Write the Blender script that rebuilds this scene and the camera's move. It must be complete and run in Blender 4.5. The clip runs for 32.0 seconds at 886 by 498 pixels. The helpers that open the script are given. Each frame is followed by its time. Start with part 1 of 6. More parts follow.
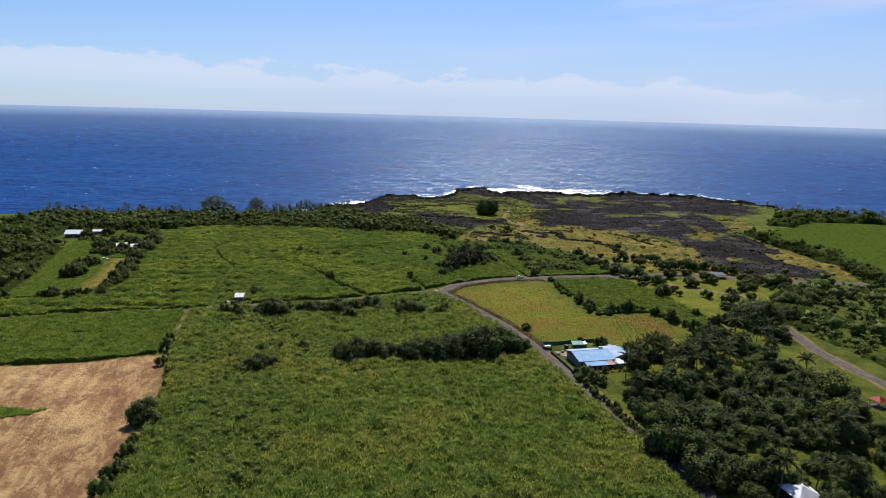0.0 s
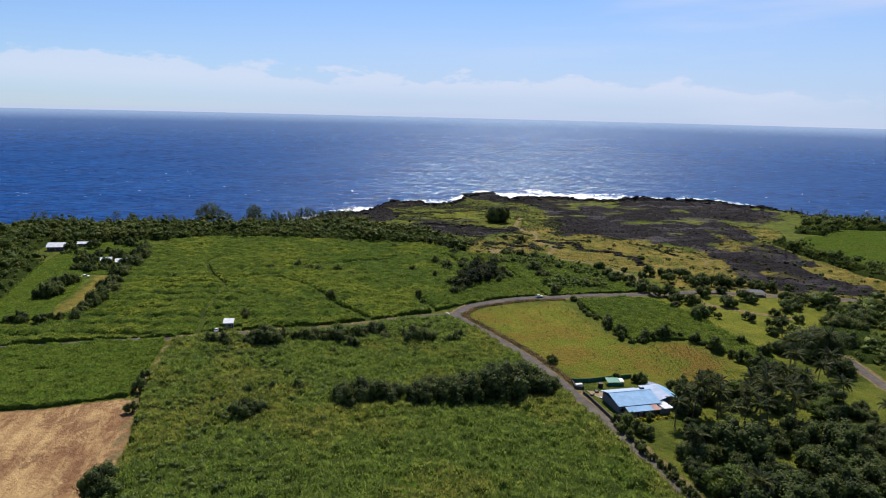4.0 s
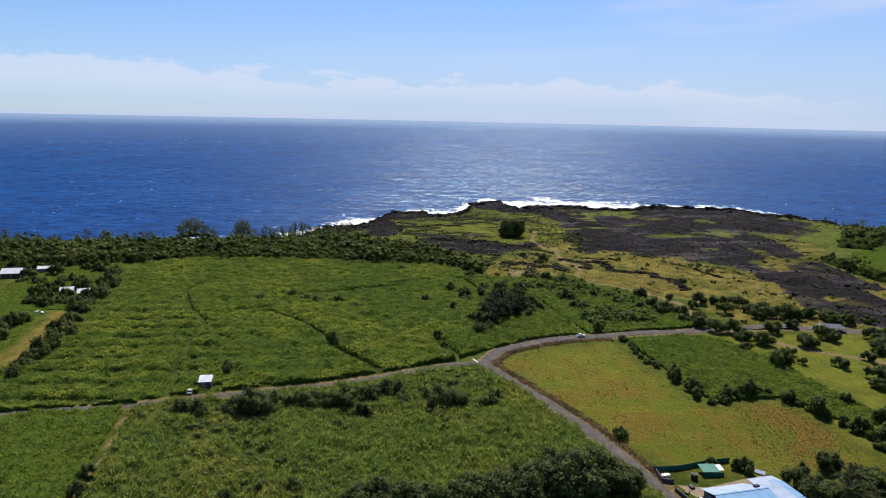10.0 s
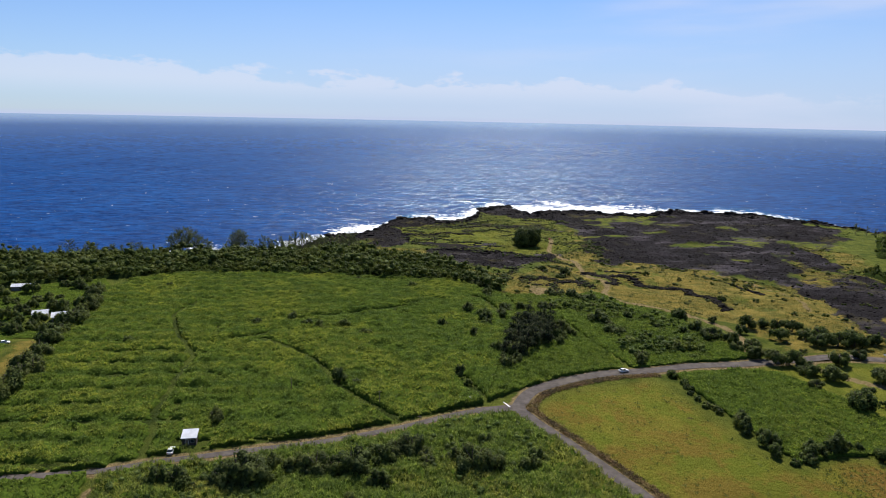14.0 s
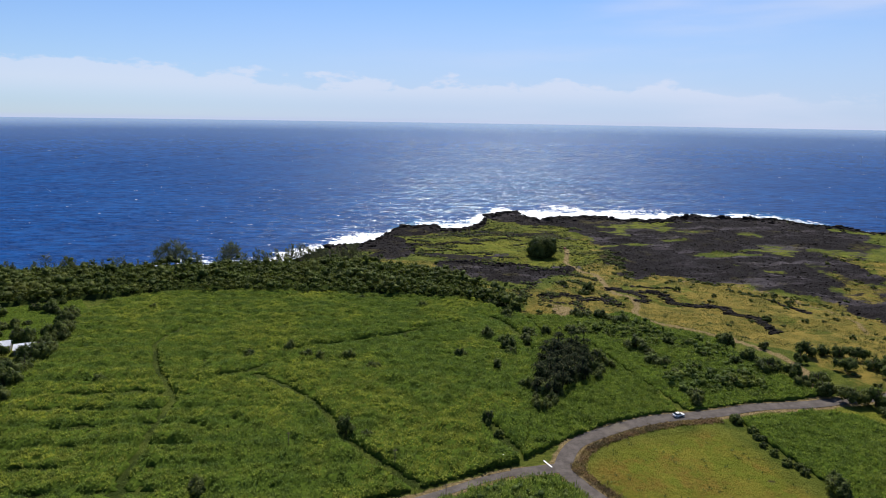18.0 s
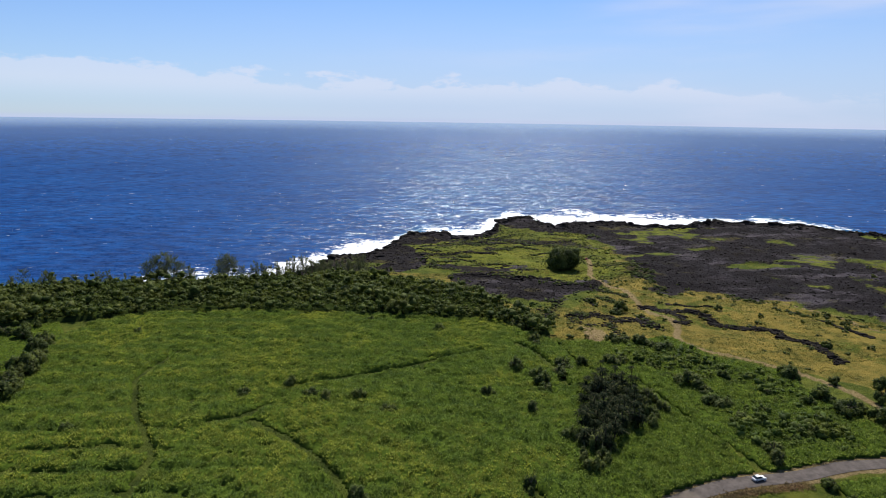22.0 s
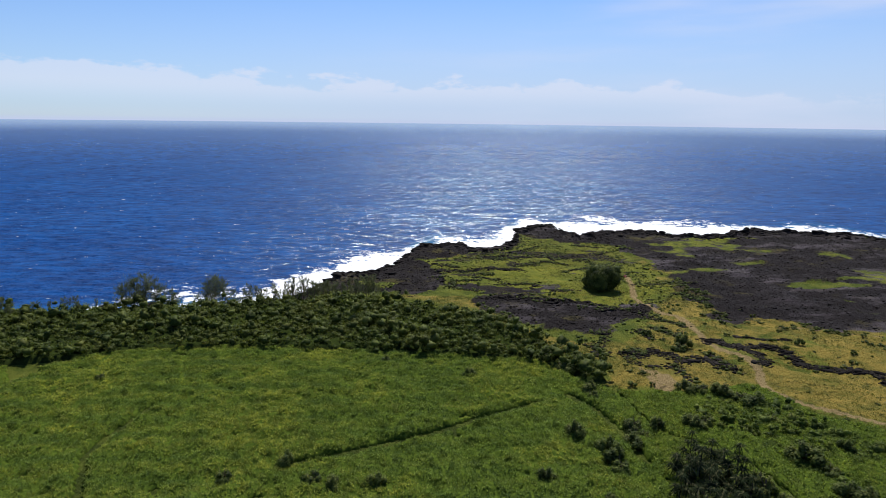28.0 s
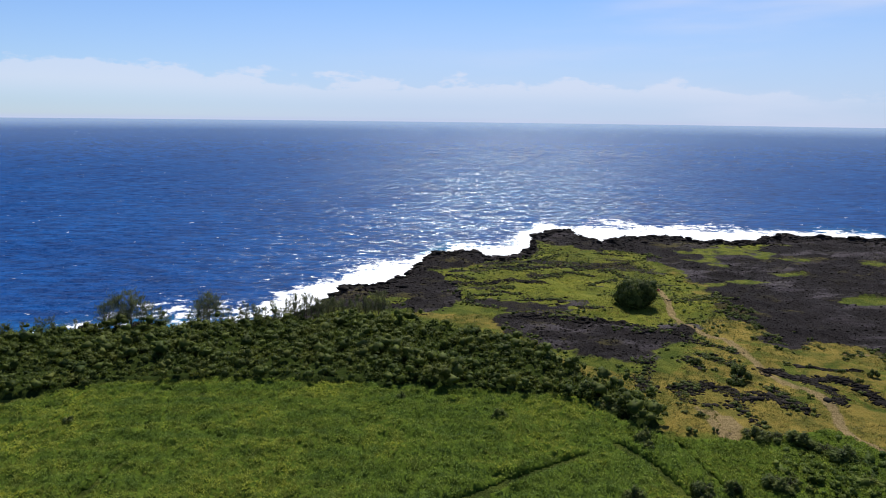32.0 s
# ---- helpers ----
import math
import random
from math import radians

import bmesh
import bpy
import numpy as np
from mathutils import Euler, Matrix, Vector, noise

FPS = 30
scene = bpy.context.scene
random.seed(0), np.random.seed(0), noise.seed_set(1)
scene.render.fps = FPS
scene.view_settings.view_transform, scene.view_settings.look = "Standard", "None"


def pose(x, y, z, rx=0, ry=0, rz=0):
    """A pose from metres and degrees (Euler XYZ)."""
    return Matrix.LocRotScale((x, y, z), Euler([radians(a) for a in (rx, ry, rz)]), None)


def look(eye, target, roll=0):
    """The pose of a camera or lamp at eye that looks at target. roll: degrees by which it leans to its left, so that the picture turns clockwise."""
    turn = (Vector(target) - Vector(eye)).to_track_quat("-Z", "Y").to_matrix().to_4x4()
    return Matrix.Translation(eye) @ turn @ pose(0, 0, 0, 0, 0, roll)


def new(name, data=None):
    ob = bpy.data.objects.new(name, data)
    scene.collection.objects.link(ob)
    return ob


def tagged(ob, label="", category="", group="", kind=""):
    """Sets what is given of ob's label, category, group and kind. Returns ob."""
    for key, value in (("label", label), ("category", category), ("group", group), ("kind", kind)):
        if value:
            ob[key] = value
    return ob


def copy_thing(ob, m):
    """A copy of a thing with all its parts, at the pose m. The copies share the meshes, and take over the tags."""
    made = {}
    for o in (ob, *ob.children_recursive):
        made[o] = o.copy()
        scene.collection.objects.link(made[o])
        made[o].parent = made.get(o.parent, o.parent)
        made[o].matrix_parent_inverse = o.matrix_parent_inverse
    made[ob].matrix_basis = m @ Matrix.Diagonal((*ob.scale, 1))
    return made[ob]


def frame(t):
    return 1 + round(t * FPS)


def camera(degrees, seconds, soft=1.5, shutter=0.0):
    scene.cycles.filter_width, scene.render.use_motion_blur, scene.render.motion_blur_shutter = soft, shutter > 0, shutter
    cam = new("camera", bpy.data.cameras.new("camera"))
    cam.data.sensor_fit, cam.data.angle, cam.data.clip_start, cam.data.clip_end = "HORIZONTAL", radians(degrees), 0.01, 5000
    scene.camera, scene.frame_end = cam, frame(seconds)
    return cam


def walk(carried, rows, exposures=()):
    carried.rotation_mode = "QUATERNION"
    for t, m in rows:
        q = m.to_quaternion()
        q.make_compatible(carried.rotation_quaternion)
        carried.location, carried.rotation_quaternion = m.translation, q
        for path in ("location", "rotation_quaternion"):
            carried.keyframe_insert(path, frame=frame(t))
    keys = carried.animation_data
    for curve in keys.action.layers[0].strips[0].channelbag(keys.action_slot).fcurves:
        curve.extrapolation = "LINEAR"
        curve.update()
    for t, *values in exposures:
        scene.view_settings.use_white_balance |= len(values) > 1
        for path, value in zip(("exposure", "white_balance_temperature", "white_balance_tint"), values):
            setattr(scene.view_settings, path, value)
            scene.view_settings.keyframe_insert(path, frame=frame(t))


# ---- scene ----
cam = camera(70.0, 32.0, soft=1.0)
PATH = [
    (0, (32.51, 20.114, 119.182), (32.532, 22.068, 118.76), 1.6),
    (2.5, (30.103, 42.391, 119.601), (30.116, 44.346, 119.183), 1.4),
    (4.5, (27.522, 61.613, 120.066), (27.531, 63.569, 119.648), 1.4),
    (6, (23.68, 77.063, 120.504), (23.696, 79.019, 120.088), 1.4),
    (9, (16.382, 106.573, 120.001), (16.413, 108.531, 119.594), 1.3),
    (11, (12.652, 126.627, 120.129), (12.679, 128.584, 119.721), 1.1),
    (13, (7.519, 146.133, 120.748), (7.552, 148.09, 120.339), 1.3),
    (14.5, (4.475, 160.77, 121.41), (4.507, 162.728, 121.002), 1.1),
    (17, (-0.796, 185.679, 121.403), (-0.757, 187.637, 120.997), 0.9),
    (19, (-5.35, 205.021, 121.032), (-5.309, 206.98, 120.63), 0.9),
    (21, (-9.446, 224.278, 122.16), (-9.407, 226.235, 121.753), 0.9),
    (23, (-13.303, 244.294, 121.826), (-13.27, 246.252, 121.423), 0.8),
    (25.5, (-19.109, 268.158, 121.685), (-19.075, 270.117, 121.281), 0.7),
    (28, (-22.321, 294.093, 120.383), (-22.293, 296.053, 119.982), 0.7),
    (30, (-25.531, 313.797, 120.207), (-25.513, 315.756, 119.804), 0.6),
    (32, (-29.324, 332.576, 120.695), (-29.31, 334.534, 120.289), 0.7),
]
walk(cam, [(t, look(eye, target, roll)) for t, eye, target, roll in PATH])

# ---- sky, sun, exposure ----
SUN_EL, SUN_AZ = 52.0, 8.5  # degrees above the horizon, degrees from +Y towards +X
scene.view_settings.exposure = 0.32
world = bpy.data.worlds.new("sky")
scene.world = world
world.use_nodes = True


def build_sky(nt):
    n, l = nt.nodes, nt.links
    n.clear()
    out, bg = n.new("ShaderNodeOutputWorld"), n.new("ShaderNodeBackground")
    sky = n.new("ShaderNodeTexSky")
    sky.sky_type, sky.sun_disc = "NISHITA", False
    sky.sun_elevation, sky.sun_rotation = radians(SUN_EL), radians(SUN_AZ)
    sky.air_density, sky.dust_density, sky.ozone_density = 1.0, 0.1, 4.0
    co, sep = n.new("ShaderNodeTexCoord"), n.new("ShaderNodeSeparateXYZ")
    l.new(co.outputs["Generated"], sep.inputs[0])
    stretch = n.new("ShaderNodeMapping")
    stretch.inputs["Scale"].default_value = (1.0, 1.0, 2.6)
    l.new(co.outputs["Generated"], stretch.inputs[0])
    puff = n.new("ShaderNodeTexNoise")
    puff.inputs["Scale"].default_value, puff.inputs["Detail"].default_value, puff.inputs["Roughness"].default_value = 13.0, 8.0, 0.6
    l.new(stretch.outputs[0], puff.inputs[0])
    tint = n.new("ShaderNodeMix")
    tint.data_type, tint.blend_type = "RGBA", "MULTIPLY"
    tint.inputs["Factor"].default_value, tint.inputs["B"].default_value = 1.0, (0.76, 0.99, 1.34, 1)
    l.new(sky.outputs[0], tint.inputs["A"])

    def node_math(op, a, b):
        x = n.new("ShaderNodeMath")
        x.operation = op
        for i, v in enumerate((a, b)):
            if isinstance(v, float):
                x.inputs[i].default_value = v
            else:
                l.new(v, x.inputs[i])
        return x.outputs[0]

    def ramp(v, a, b, top):
        x = n.new("ShaderNodeMapRange")
        x.interpolation_type = "SMOOTHSTEP"
        x.inputs["From Min"].default_value, x.inputs["From Max"].default_value, x.inputs["To Max"].default_value = a, b, top
        l.new(v, x.inputs["Value"])
        return x.outputs[0]

    def blend(fac, a, c):
        x = n.new("ShaderNodeMix")
        x.data_type = "RGBA"
        x.inputs["B"].default_value = (*c, 1)
        l.new(fac, x.inputs["Factor"])
        l.new(a, x.inputs["A"])
        return x.outputs["Result"]

    z = sep.outputs["Z"]
    wide = n.new("ShaderNodeTexNoise")
    wide.inputs["Scale"].default_value, wide.inputs["Detail"].default_value = 2.2, 3.0
    l.new(co.outputs["Generated"], wide.inputs[0])
    # sea haze, then a bank of small cumulus whose tops rise and fall
    thicker = node_math("ADD", ramp(sep.outputs["X"], -0.75, 0.05, 0.5), 0.5)  # more haze towards the sun
    sky_c = blend(node_math("MULTIPLY", ramp(z, 0.26, -0.01, 0.80), thicker), tint.outputs["Result"], (5.6, 6.75, 9.5))
    sky_c = blend(ramp(z, 0.002, -0.006, 1.0), sky_c, (6.0, 6.9, 9.2))
    edge = node_math("ADD", node_math("MULTIPLY", puff.outputs["Fac"], 0.11), node_math("MULTIPLY", wide.outputs["Fac"], 0.05))
    edge = node_math("SUBTRACT", edge, node_math("MULTIPLY", sep.outputs["X"], 0.036))  # the bank sinks towards the east
    depth = node_math("SUBTRACT", node_math("SUBTRACT", edge, 0.020), z)
    body = ramp(depth, 0.0, 0.012, 1.0)
    fade = ramp(z, 0.012, 0.05, 1.0)
    sky_c = blend(node_math("MULTIPLY", node_math("MULTIPLY", body, fade), 0.48), sky_c, (8.6, 8.8, 10.2))
    streak = n.new("ShaderNodeMapping")
    streak.inputs["Scale"].default_value = (1.0, 1.0, 7.0)
    l.new(co.outputs["Generated"], streak.inputs[0])
    thin = n.new("ShaderNodeTexNoise")
    thin.inputs["Scale"].default_value, thin.inputs["Detail"].default_value = 2.6, 6.0
    l.new(streak.outputs[0], thin.inputs[0])
    sky_c = blend(node_math("MULTIPLY", ramp(thin.outputs["Fac"], 0.42, 0.8, 0.55), ramp(sep.outputs["X"], -0.35, 0.5, 1.0)), sky_c, (7.6, 8.2, 10.2))
    l.new(sky_c, bg.inputs[0])
    bg.inputs[1].default_value = 0.072
    l.new(bg.outputs[0], out.inputs[0])


build_sky(world.node_tree)
sun = new("sun", bpy.data.lights.new("sun", "SUN"))
sun.data.energy, sun.data.angle, sun.data.color = 5.0, radians(0.53), (1.0, 0.95, 0.87)
el, az = radians(SUN_EL), radians(SUN_AZ)
sun.matrix_world = look((0, 0, 0), (-math.sin(az) * math.cos(el), -math.cos(az) * math.cos(el), -math.sin(el)))


# ---- materials ----
class Mat:
    """A small builder of node materials."""

    def __init__(self, name):
        self.m = bpy.data.materials.new(name)
        self.m.use_nodes = True
        self.n, self.l = self.m.node_tree.nodes, self.m.node_tree.links
        self.b = self.n["Principled BSDF"]
        self.co = self.n.new("ShaderNodeNewGeometry").outputs["Position"]

    def noise(self, scale, detail=4, rough=0.6, vec=None):
        x = self.n.new("ShaderNodeTexNoise")
        x.inputs["Scale"].default_value, x.inputs["Detail"].default_value, x.inputs["Roughness"].default_value = scale, detail, rough
        self.l.new(vec or self.co, x.inputs["Vector"])
        return x.outputs["Fac"]

    def remap(self, v, a, b, c=0.0, d=1.0):
        x = self.n.new("ShaderNodeMapRange")
        x.interpolation_type = "SMOOTHSTEP"
        for k, val in zip(("From Min", "From Max", "To Min", "To Max"), (a, b, c, d)):
            x.inputs[k].default_value = val
        self.l.new(v, x.inputs["Value"])
        return x.outputs[0]

    def math(self, op, a, b):
        x = self.n.new("ShaderNodeMath")
        x.operation = op
        for i, v in enumerate((a, b)):
            if isinstance(v, (int, float)):
                x.inputs[i].default_value = v
            else:
                self.l.new(v, x.inputs[i])
        return x.outputs[0]

    def mix(self, fac, a, b, blend="MIX"):
        x = self.n.new("ShaderNodeMix")
        x.data_type, x.blend_type = "RGBA", blend
        for k, v in (("Factor", fac), ("A", a), ("B", b)):
            if isinstance(v, (int, float)):
                x.inputs[k].default_value = v
            elif isinstance(v, tuple):
                x.inputs[k].default_value = (*v, 1)
            else:
                self.l.new(v, x.inputs[k])
        return x.outputs["Result"]

    def attr(self, name):
        x = self.n.new("ShaderNodeAttribute")
        x.attribute_name = name
        return x.outputs["Fac"]

    def random(self):
        return self.n.new("ShaderNodeObjectInfo").outputs["Random"]

    def island(self):
        return self.n.new("ShaderNodeNewGeometry").outputs["Random Per Island"]

    def bump(self, v, dist, strength=0.6):
        x = self.n.new("ShaderNodeBump")
        x.inputs["Distance"].default_value, x.inputs["Strength"].default_value = dist, strength
        self.l.new(v, x.inputs["Height"])
        self.l.new(x.outputs[0], self.b.inputs["Normal"])

    def colour(self, c, rough=0.8, metal=0.0, spec=0.3):
        if isinstance(c, tuple):
            self.b.inputs["Base Color"].default_value = (*c, 1)
        else:
            self.l.new(c, self.b.inputs["Base Color"])
        self.b.inputs["Roughness"].default_value = rough
        self.b.inputs["Metallic"].default_value = metal
        self.b.inputs["Specular IOR Level"].default_value = spec
        return self


ROW_START, ROW_GAP = 423.5, 13.3  # the dark gaps between strips of the wide cane field


def leaf_material(name, dark, light, dry, patch=0.03, glow=0.35, drier=0.5, clumps=0.22, bands=0.0, gloss=(0.6, 0.08), depth=1.0, rare=0.0, spread=(0.42, 0.68)):
    """Foliage: light passes through the blades, and the tone drifts from leaf to leaf and from patch to patch."""
    k = Mat(name)
    c = k.mix(k.remap(k.island(), rare, 1.0) if rare else k.island(), dark, light)
    big = k.remap(k.noise(patch, 4, 0.62), *spread)
    c = k.mix(k.math("MULTIPLY", big, drier), c, dry)
    if bands:  # strips of riper cane between the rows
        sep = k.n.new("ShaderNodeSeparateXYZ")
        k.l.new(k.co, sep.inputs[0])
        ph = k.math("SUBTRACT", sep.outputs[1], k.math("ADD", k.math("MULTIPLY", sep.outputs[0], 0.06), ROW_START))
        ph = k.math("MULTIPLY", k.math("COSINE", k.math("MULTIPLY", ph, 2 * math.pi / ROW_GAP), 0.0), -1.0)
        ph = k.math("ADD", ph, k.math("MULTIPLY", k.math("SUBTRACT", k.noise(0.10, 4), 0.5), 2.4))
        strip = k.math("MULTIPLY", k.remap(ph, -0.9, 0.8), k.remap(sep.outputs[0], -20.0, -95.0, 0.35, 1.0))
        c = k.mix(k.math("MULTIPLY", strip, bands), c, dry)
    clump = k.remap(k.noise(clumps, 3, 0.55), 0.36, 0.62)
    low, high = (tuple(1 + (v - 1) * depth for v in t) for t in ((0.55, 0.60, 0.62), (1.25, 1.2, 1.15)))
    c = k.mix(clump, k.mix(1.0, c, low, "MULTIPLY"), k.mix(1.0, c, high, "MULTIPLY"))
    k.colour(c, gloss[0], spec=gloss[1])
    tr, add = k.n.new("ShaderNodeBsdfTranslucent"), k.n.new("ShaderNodeMixShader")
    bright = k.mix(1.0, c, (1.28, 1.32, 0.85), "MULTIPLY")
    k.l.new(bright, tr.inputs[0])
    add.inputs[0].default_value = glow
    k.l.new(k.b.outputs[0], add.inputs[1])
    k.l.new(tr.outputs[0], add.inputs[2])
    k.l.new(add.outputs[0], k.n["Material Output"].inputs[0])
    return k.m


def plain(name, c, rough=0.7, metal=0.0, vary=0.15, scale=2.0):
    k = Mat(name)
    a = tuple(v * (1 - vary) for v in c)
    k.colour(k.mix(k.remap(k.noise(scale, 5), 0.3, 0.7), a, c), rough, metal)
    return k.m


def ground_material():
    k = Mat("ground")
    fine, mid, big = k.noise(0.9, 5), k.noise(0.11, 5), k.noise(0.02, 4)
    ragged = k.math("MULTIPLY", k.math("SUBTRACT", k.noise(0.07, 7, 0.7), 0.5), 2.2)

    def mask(name, low=0.35, high=0.6):
        return k.remap(k.math("ADD", k.attr(name), ragged), low, high)

    green = k.mix(k.remap(mid, 0.35, 0.65), (0.046, 0.066, 0.010), (0.110, 0.122, 0.020))
    green = k.mix(k.math("MULTIPLY", k.remap(fine, 0.45, 0.75), 0.6), green, (0.12, 0.125, 0.02))
    lawn = k.mix(k.remap(mid, 0.3, 0.7), (0.106, 0.126, 0.015), (0.184, 0.178, 0.025))
    lawn = k.mix(k.math("MULTIPLY", k.attr("meadow"), 0.42), lawn, (0.168, 0.138, 0.018))
    lawn = k.mix(k.math("MULTIPLY", k.attr("brown"), k.remap(mid, 0.25, 0.6, 0.5, 1.0)), lawn, (0.175, 0.108, 0.024))
    lawn = k.mix(k.math("MULTIPLY", k.math("MULTIPLY", k.remap(k.noise(0.05, 7, 0.72), 0.42, 0.56), k.attr("meadow")), 0.65), lawn, (0.172, 0.106, 0.022))
    lawn = k.mix(k.math("MULTIPLY", k.math("MULTIPLY", k.remap(k.noise(0.07, 6, 0.65), 0.5, 0.6), k.attr("meadow")), 0.7), lawn, (0.110, 0.138, 0.014))
    lawn = k.mix(k.math("MULTIPLY", k.remap(fine, 0.45, 0.7), 0.35), lawn, (0.055, 0.075, 0.008))
    lawn = k.mix(k.math("MULTIPLY", k.math("MULTIPLY", k.remap(k.noise(0.085, 6, 0.68), 0.5, 0.62), k.math("SUBTRACT", 1.0, k.attr("meadow"))), 0.25), lawn, (0.065, 0.074, 0.014))
    dry = k.mix(k.remap(mid, 0.3, 0.7), (0.102, 0.098, 0.019), (0.245, 0.178, 0.040))
    dry = k.mix(k.math("MULTIPLY", k.remap(fine, 0.5, 0.8), 0.7), dry, (0.07, 0.085, 0.025))
    rock = k.mix(k.remap(fine, 0.35, 0.75), (0.012, 0.010, 0.010), (0.027, 0.023, 0.023))
    flow = k.n.new("ShaderNodeMapping")
    flow.inputs["Scale"].default_value, flow.inputs["Rotation"].default_value = (0.45, 1.0, 1.0), (0, 0, radians(-12))
    k.l.new(k.co, flow.inputs[0])
    rock = k.mix(k.math("MULTIPLY", k.remap(k.noise(0.05, 8, 0.68, flow.outputs[0]), 0.48, 0.66), k.remap(k.noise(0.011, 3), 0.38, 0.6)), rock, (0.090, 0.078, 0.084))
    rock = k.mix(k.math("MULTIPLY", k.remap(k.noise(0.035, 8, 0.74), 0.54, 0.62), k.remap(k.noise(0.013, 3), 0.46, 0.62, 0.12, 0.75)), rock, (0.080, 0.070, 0.022))
    streak = k.n.new("ShaderNodeMapping")
    streak.vector_type = "TEXTURE"
    streak.inputs["Rotation"].default_value = (0, 0, radians(14))
    streak.inputs["Scale"].default_value = (4.2, 24.0, 5.0)
    k.l.new(k.co, streak.inputs[0])
    rows = k.noise(1.0, 5, 0.6, streak.outputs[0])
    soil = k.mix(k.remap(rows, 0.35, 0.6), (0.34, 0.195, 0.090), (0.54, 0.355, 0.160))
    clod = k.n.new("ShaderNodeMapping")
    clod.vector_type = "TEXTURE"
    clod.inputs["Rotation"].default_value, clod.inputs["Scale"].default_value = (0, 0, radians(15)), (2.0, 5.0, 2.0)
    k.l.new(k.co, clod.inputs[0])
    turned = k.remap(k.noise(1.0, 6, 0.72, clod.outputs[0]), 0.44, 0.53)
    bare = k.remap(k.noise(0.03, 5, 0.66), 0.43, 0.53)
    soil = k.mix(k.math("MULTIPLY", k.math("MULTIPLY", bare, k.remap(turned, 0.0, 1.0, 0.35, 1.0)), 0.72), soil, (0.165, 0.075, 0.042))
    soil = k.mix(k.math("MULTIPLY", k.remap(k.noise(0.5, 8, 0.78), 0.46, 0.62), 0.3), soil, (0.20, 0.105, 0.052))
    path = k.mix(k.remap(fine, 0.3, 0.7), (0.15, 0.11, 0.05), (0.27, 0.20, 0.095))
    c = k.mix(k.attr("lawn"), green, lawn)
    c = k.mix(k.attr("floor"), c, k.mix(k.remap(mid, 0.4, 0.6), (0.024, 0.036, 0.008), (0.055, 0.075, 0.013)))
    c = k.mix(mask("dry"), c, dry)
    c = k.mix(mask("lava"), c, rock)
    c = k.mix(k.remap(k.math("ADD", k.attr("soil"), k.math("MULTIPLY", ragged, 0.25)), 0.4, 0.6), c, soil)
    c = k.mix(k.remap(k.math("ADD", k.attr("path"), k.math("MULTIPLY", ragged, 0.4)), 0.35, 0.7), c, path)
    k.colour(c, 0.95, spec=0.04)
    k.bump(k.noise(0.5, 8, 0.75), 1.6, 1.0)
    return k.m


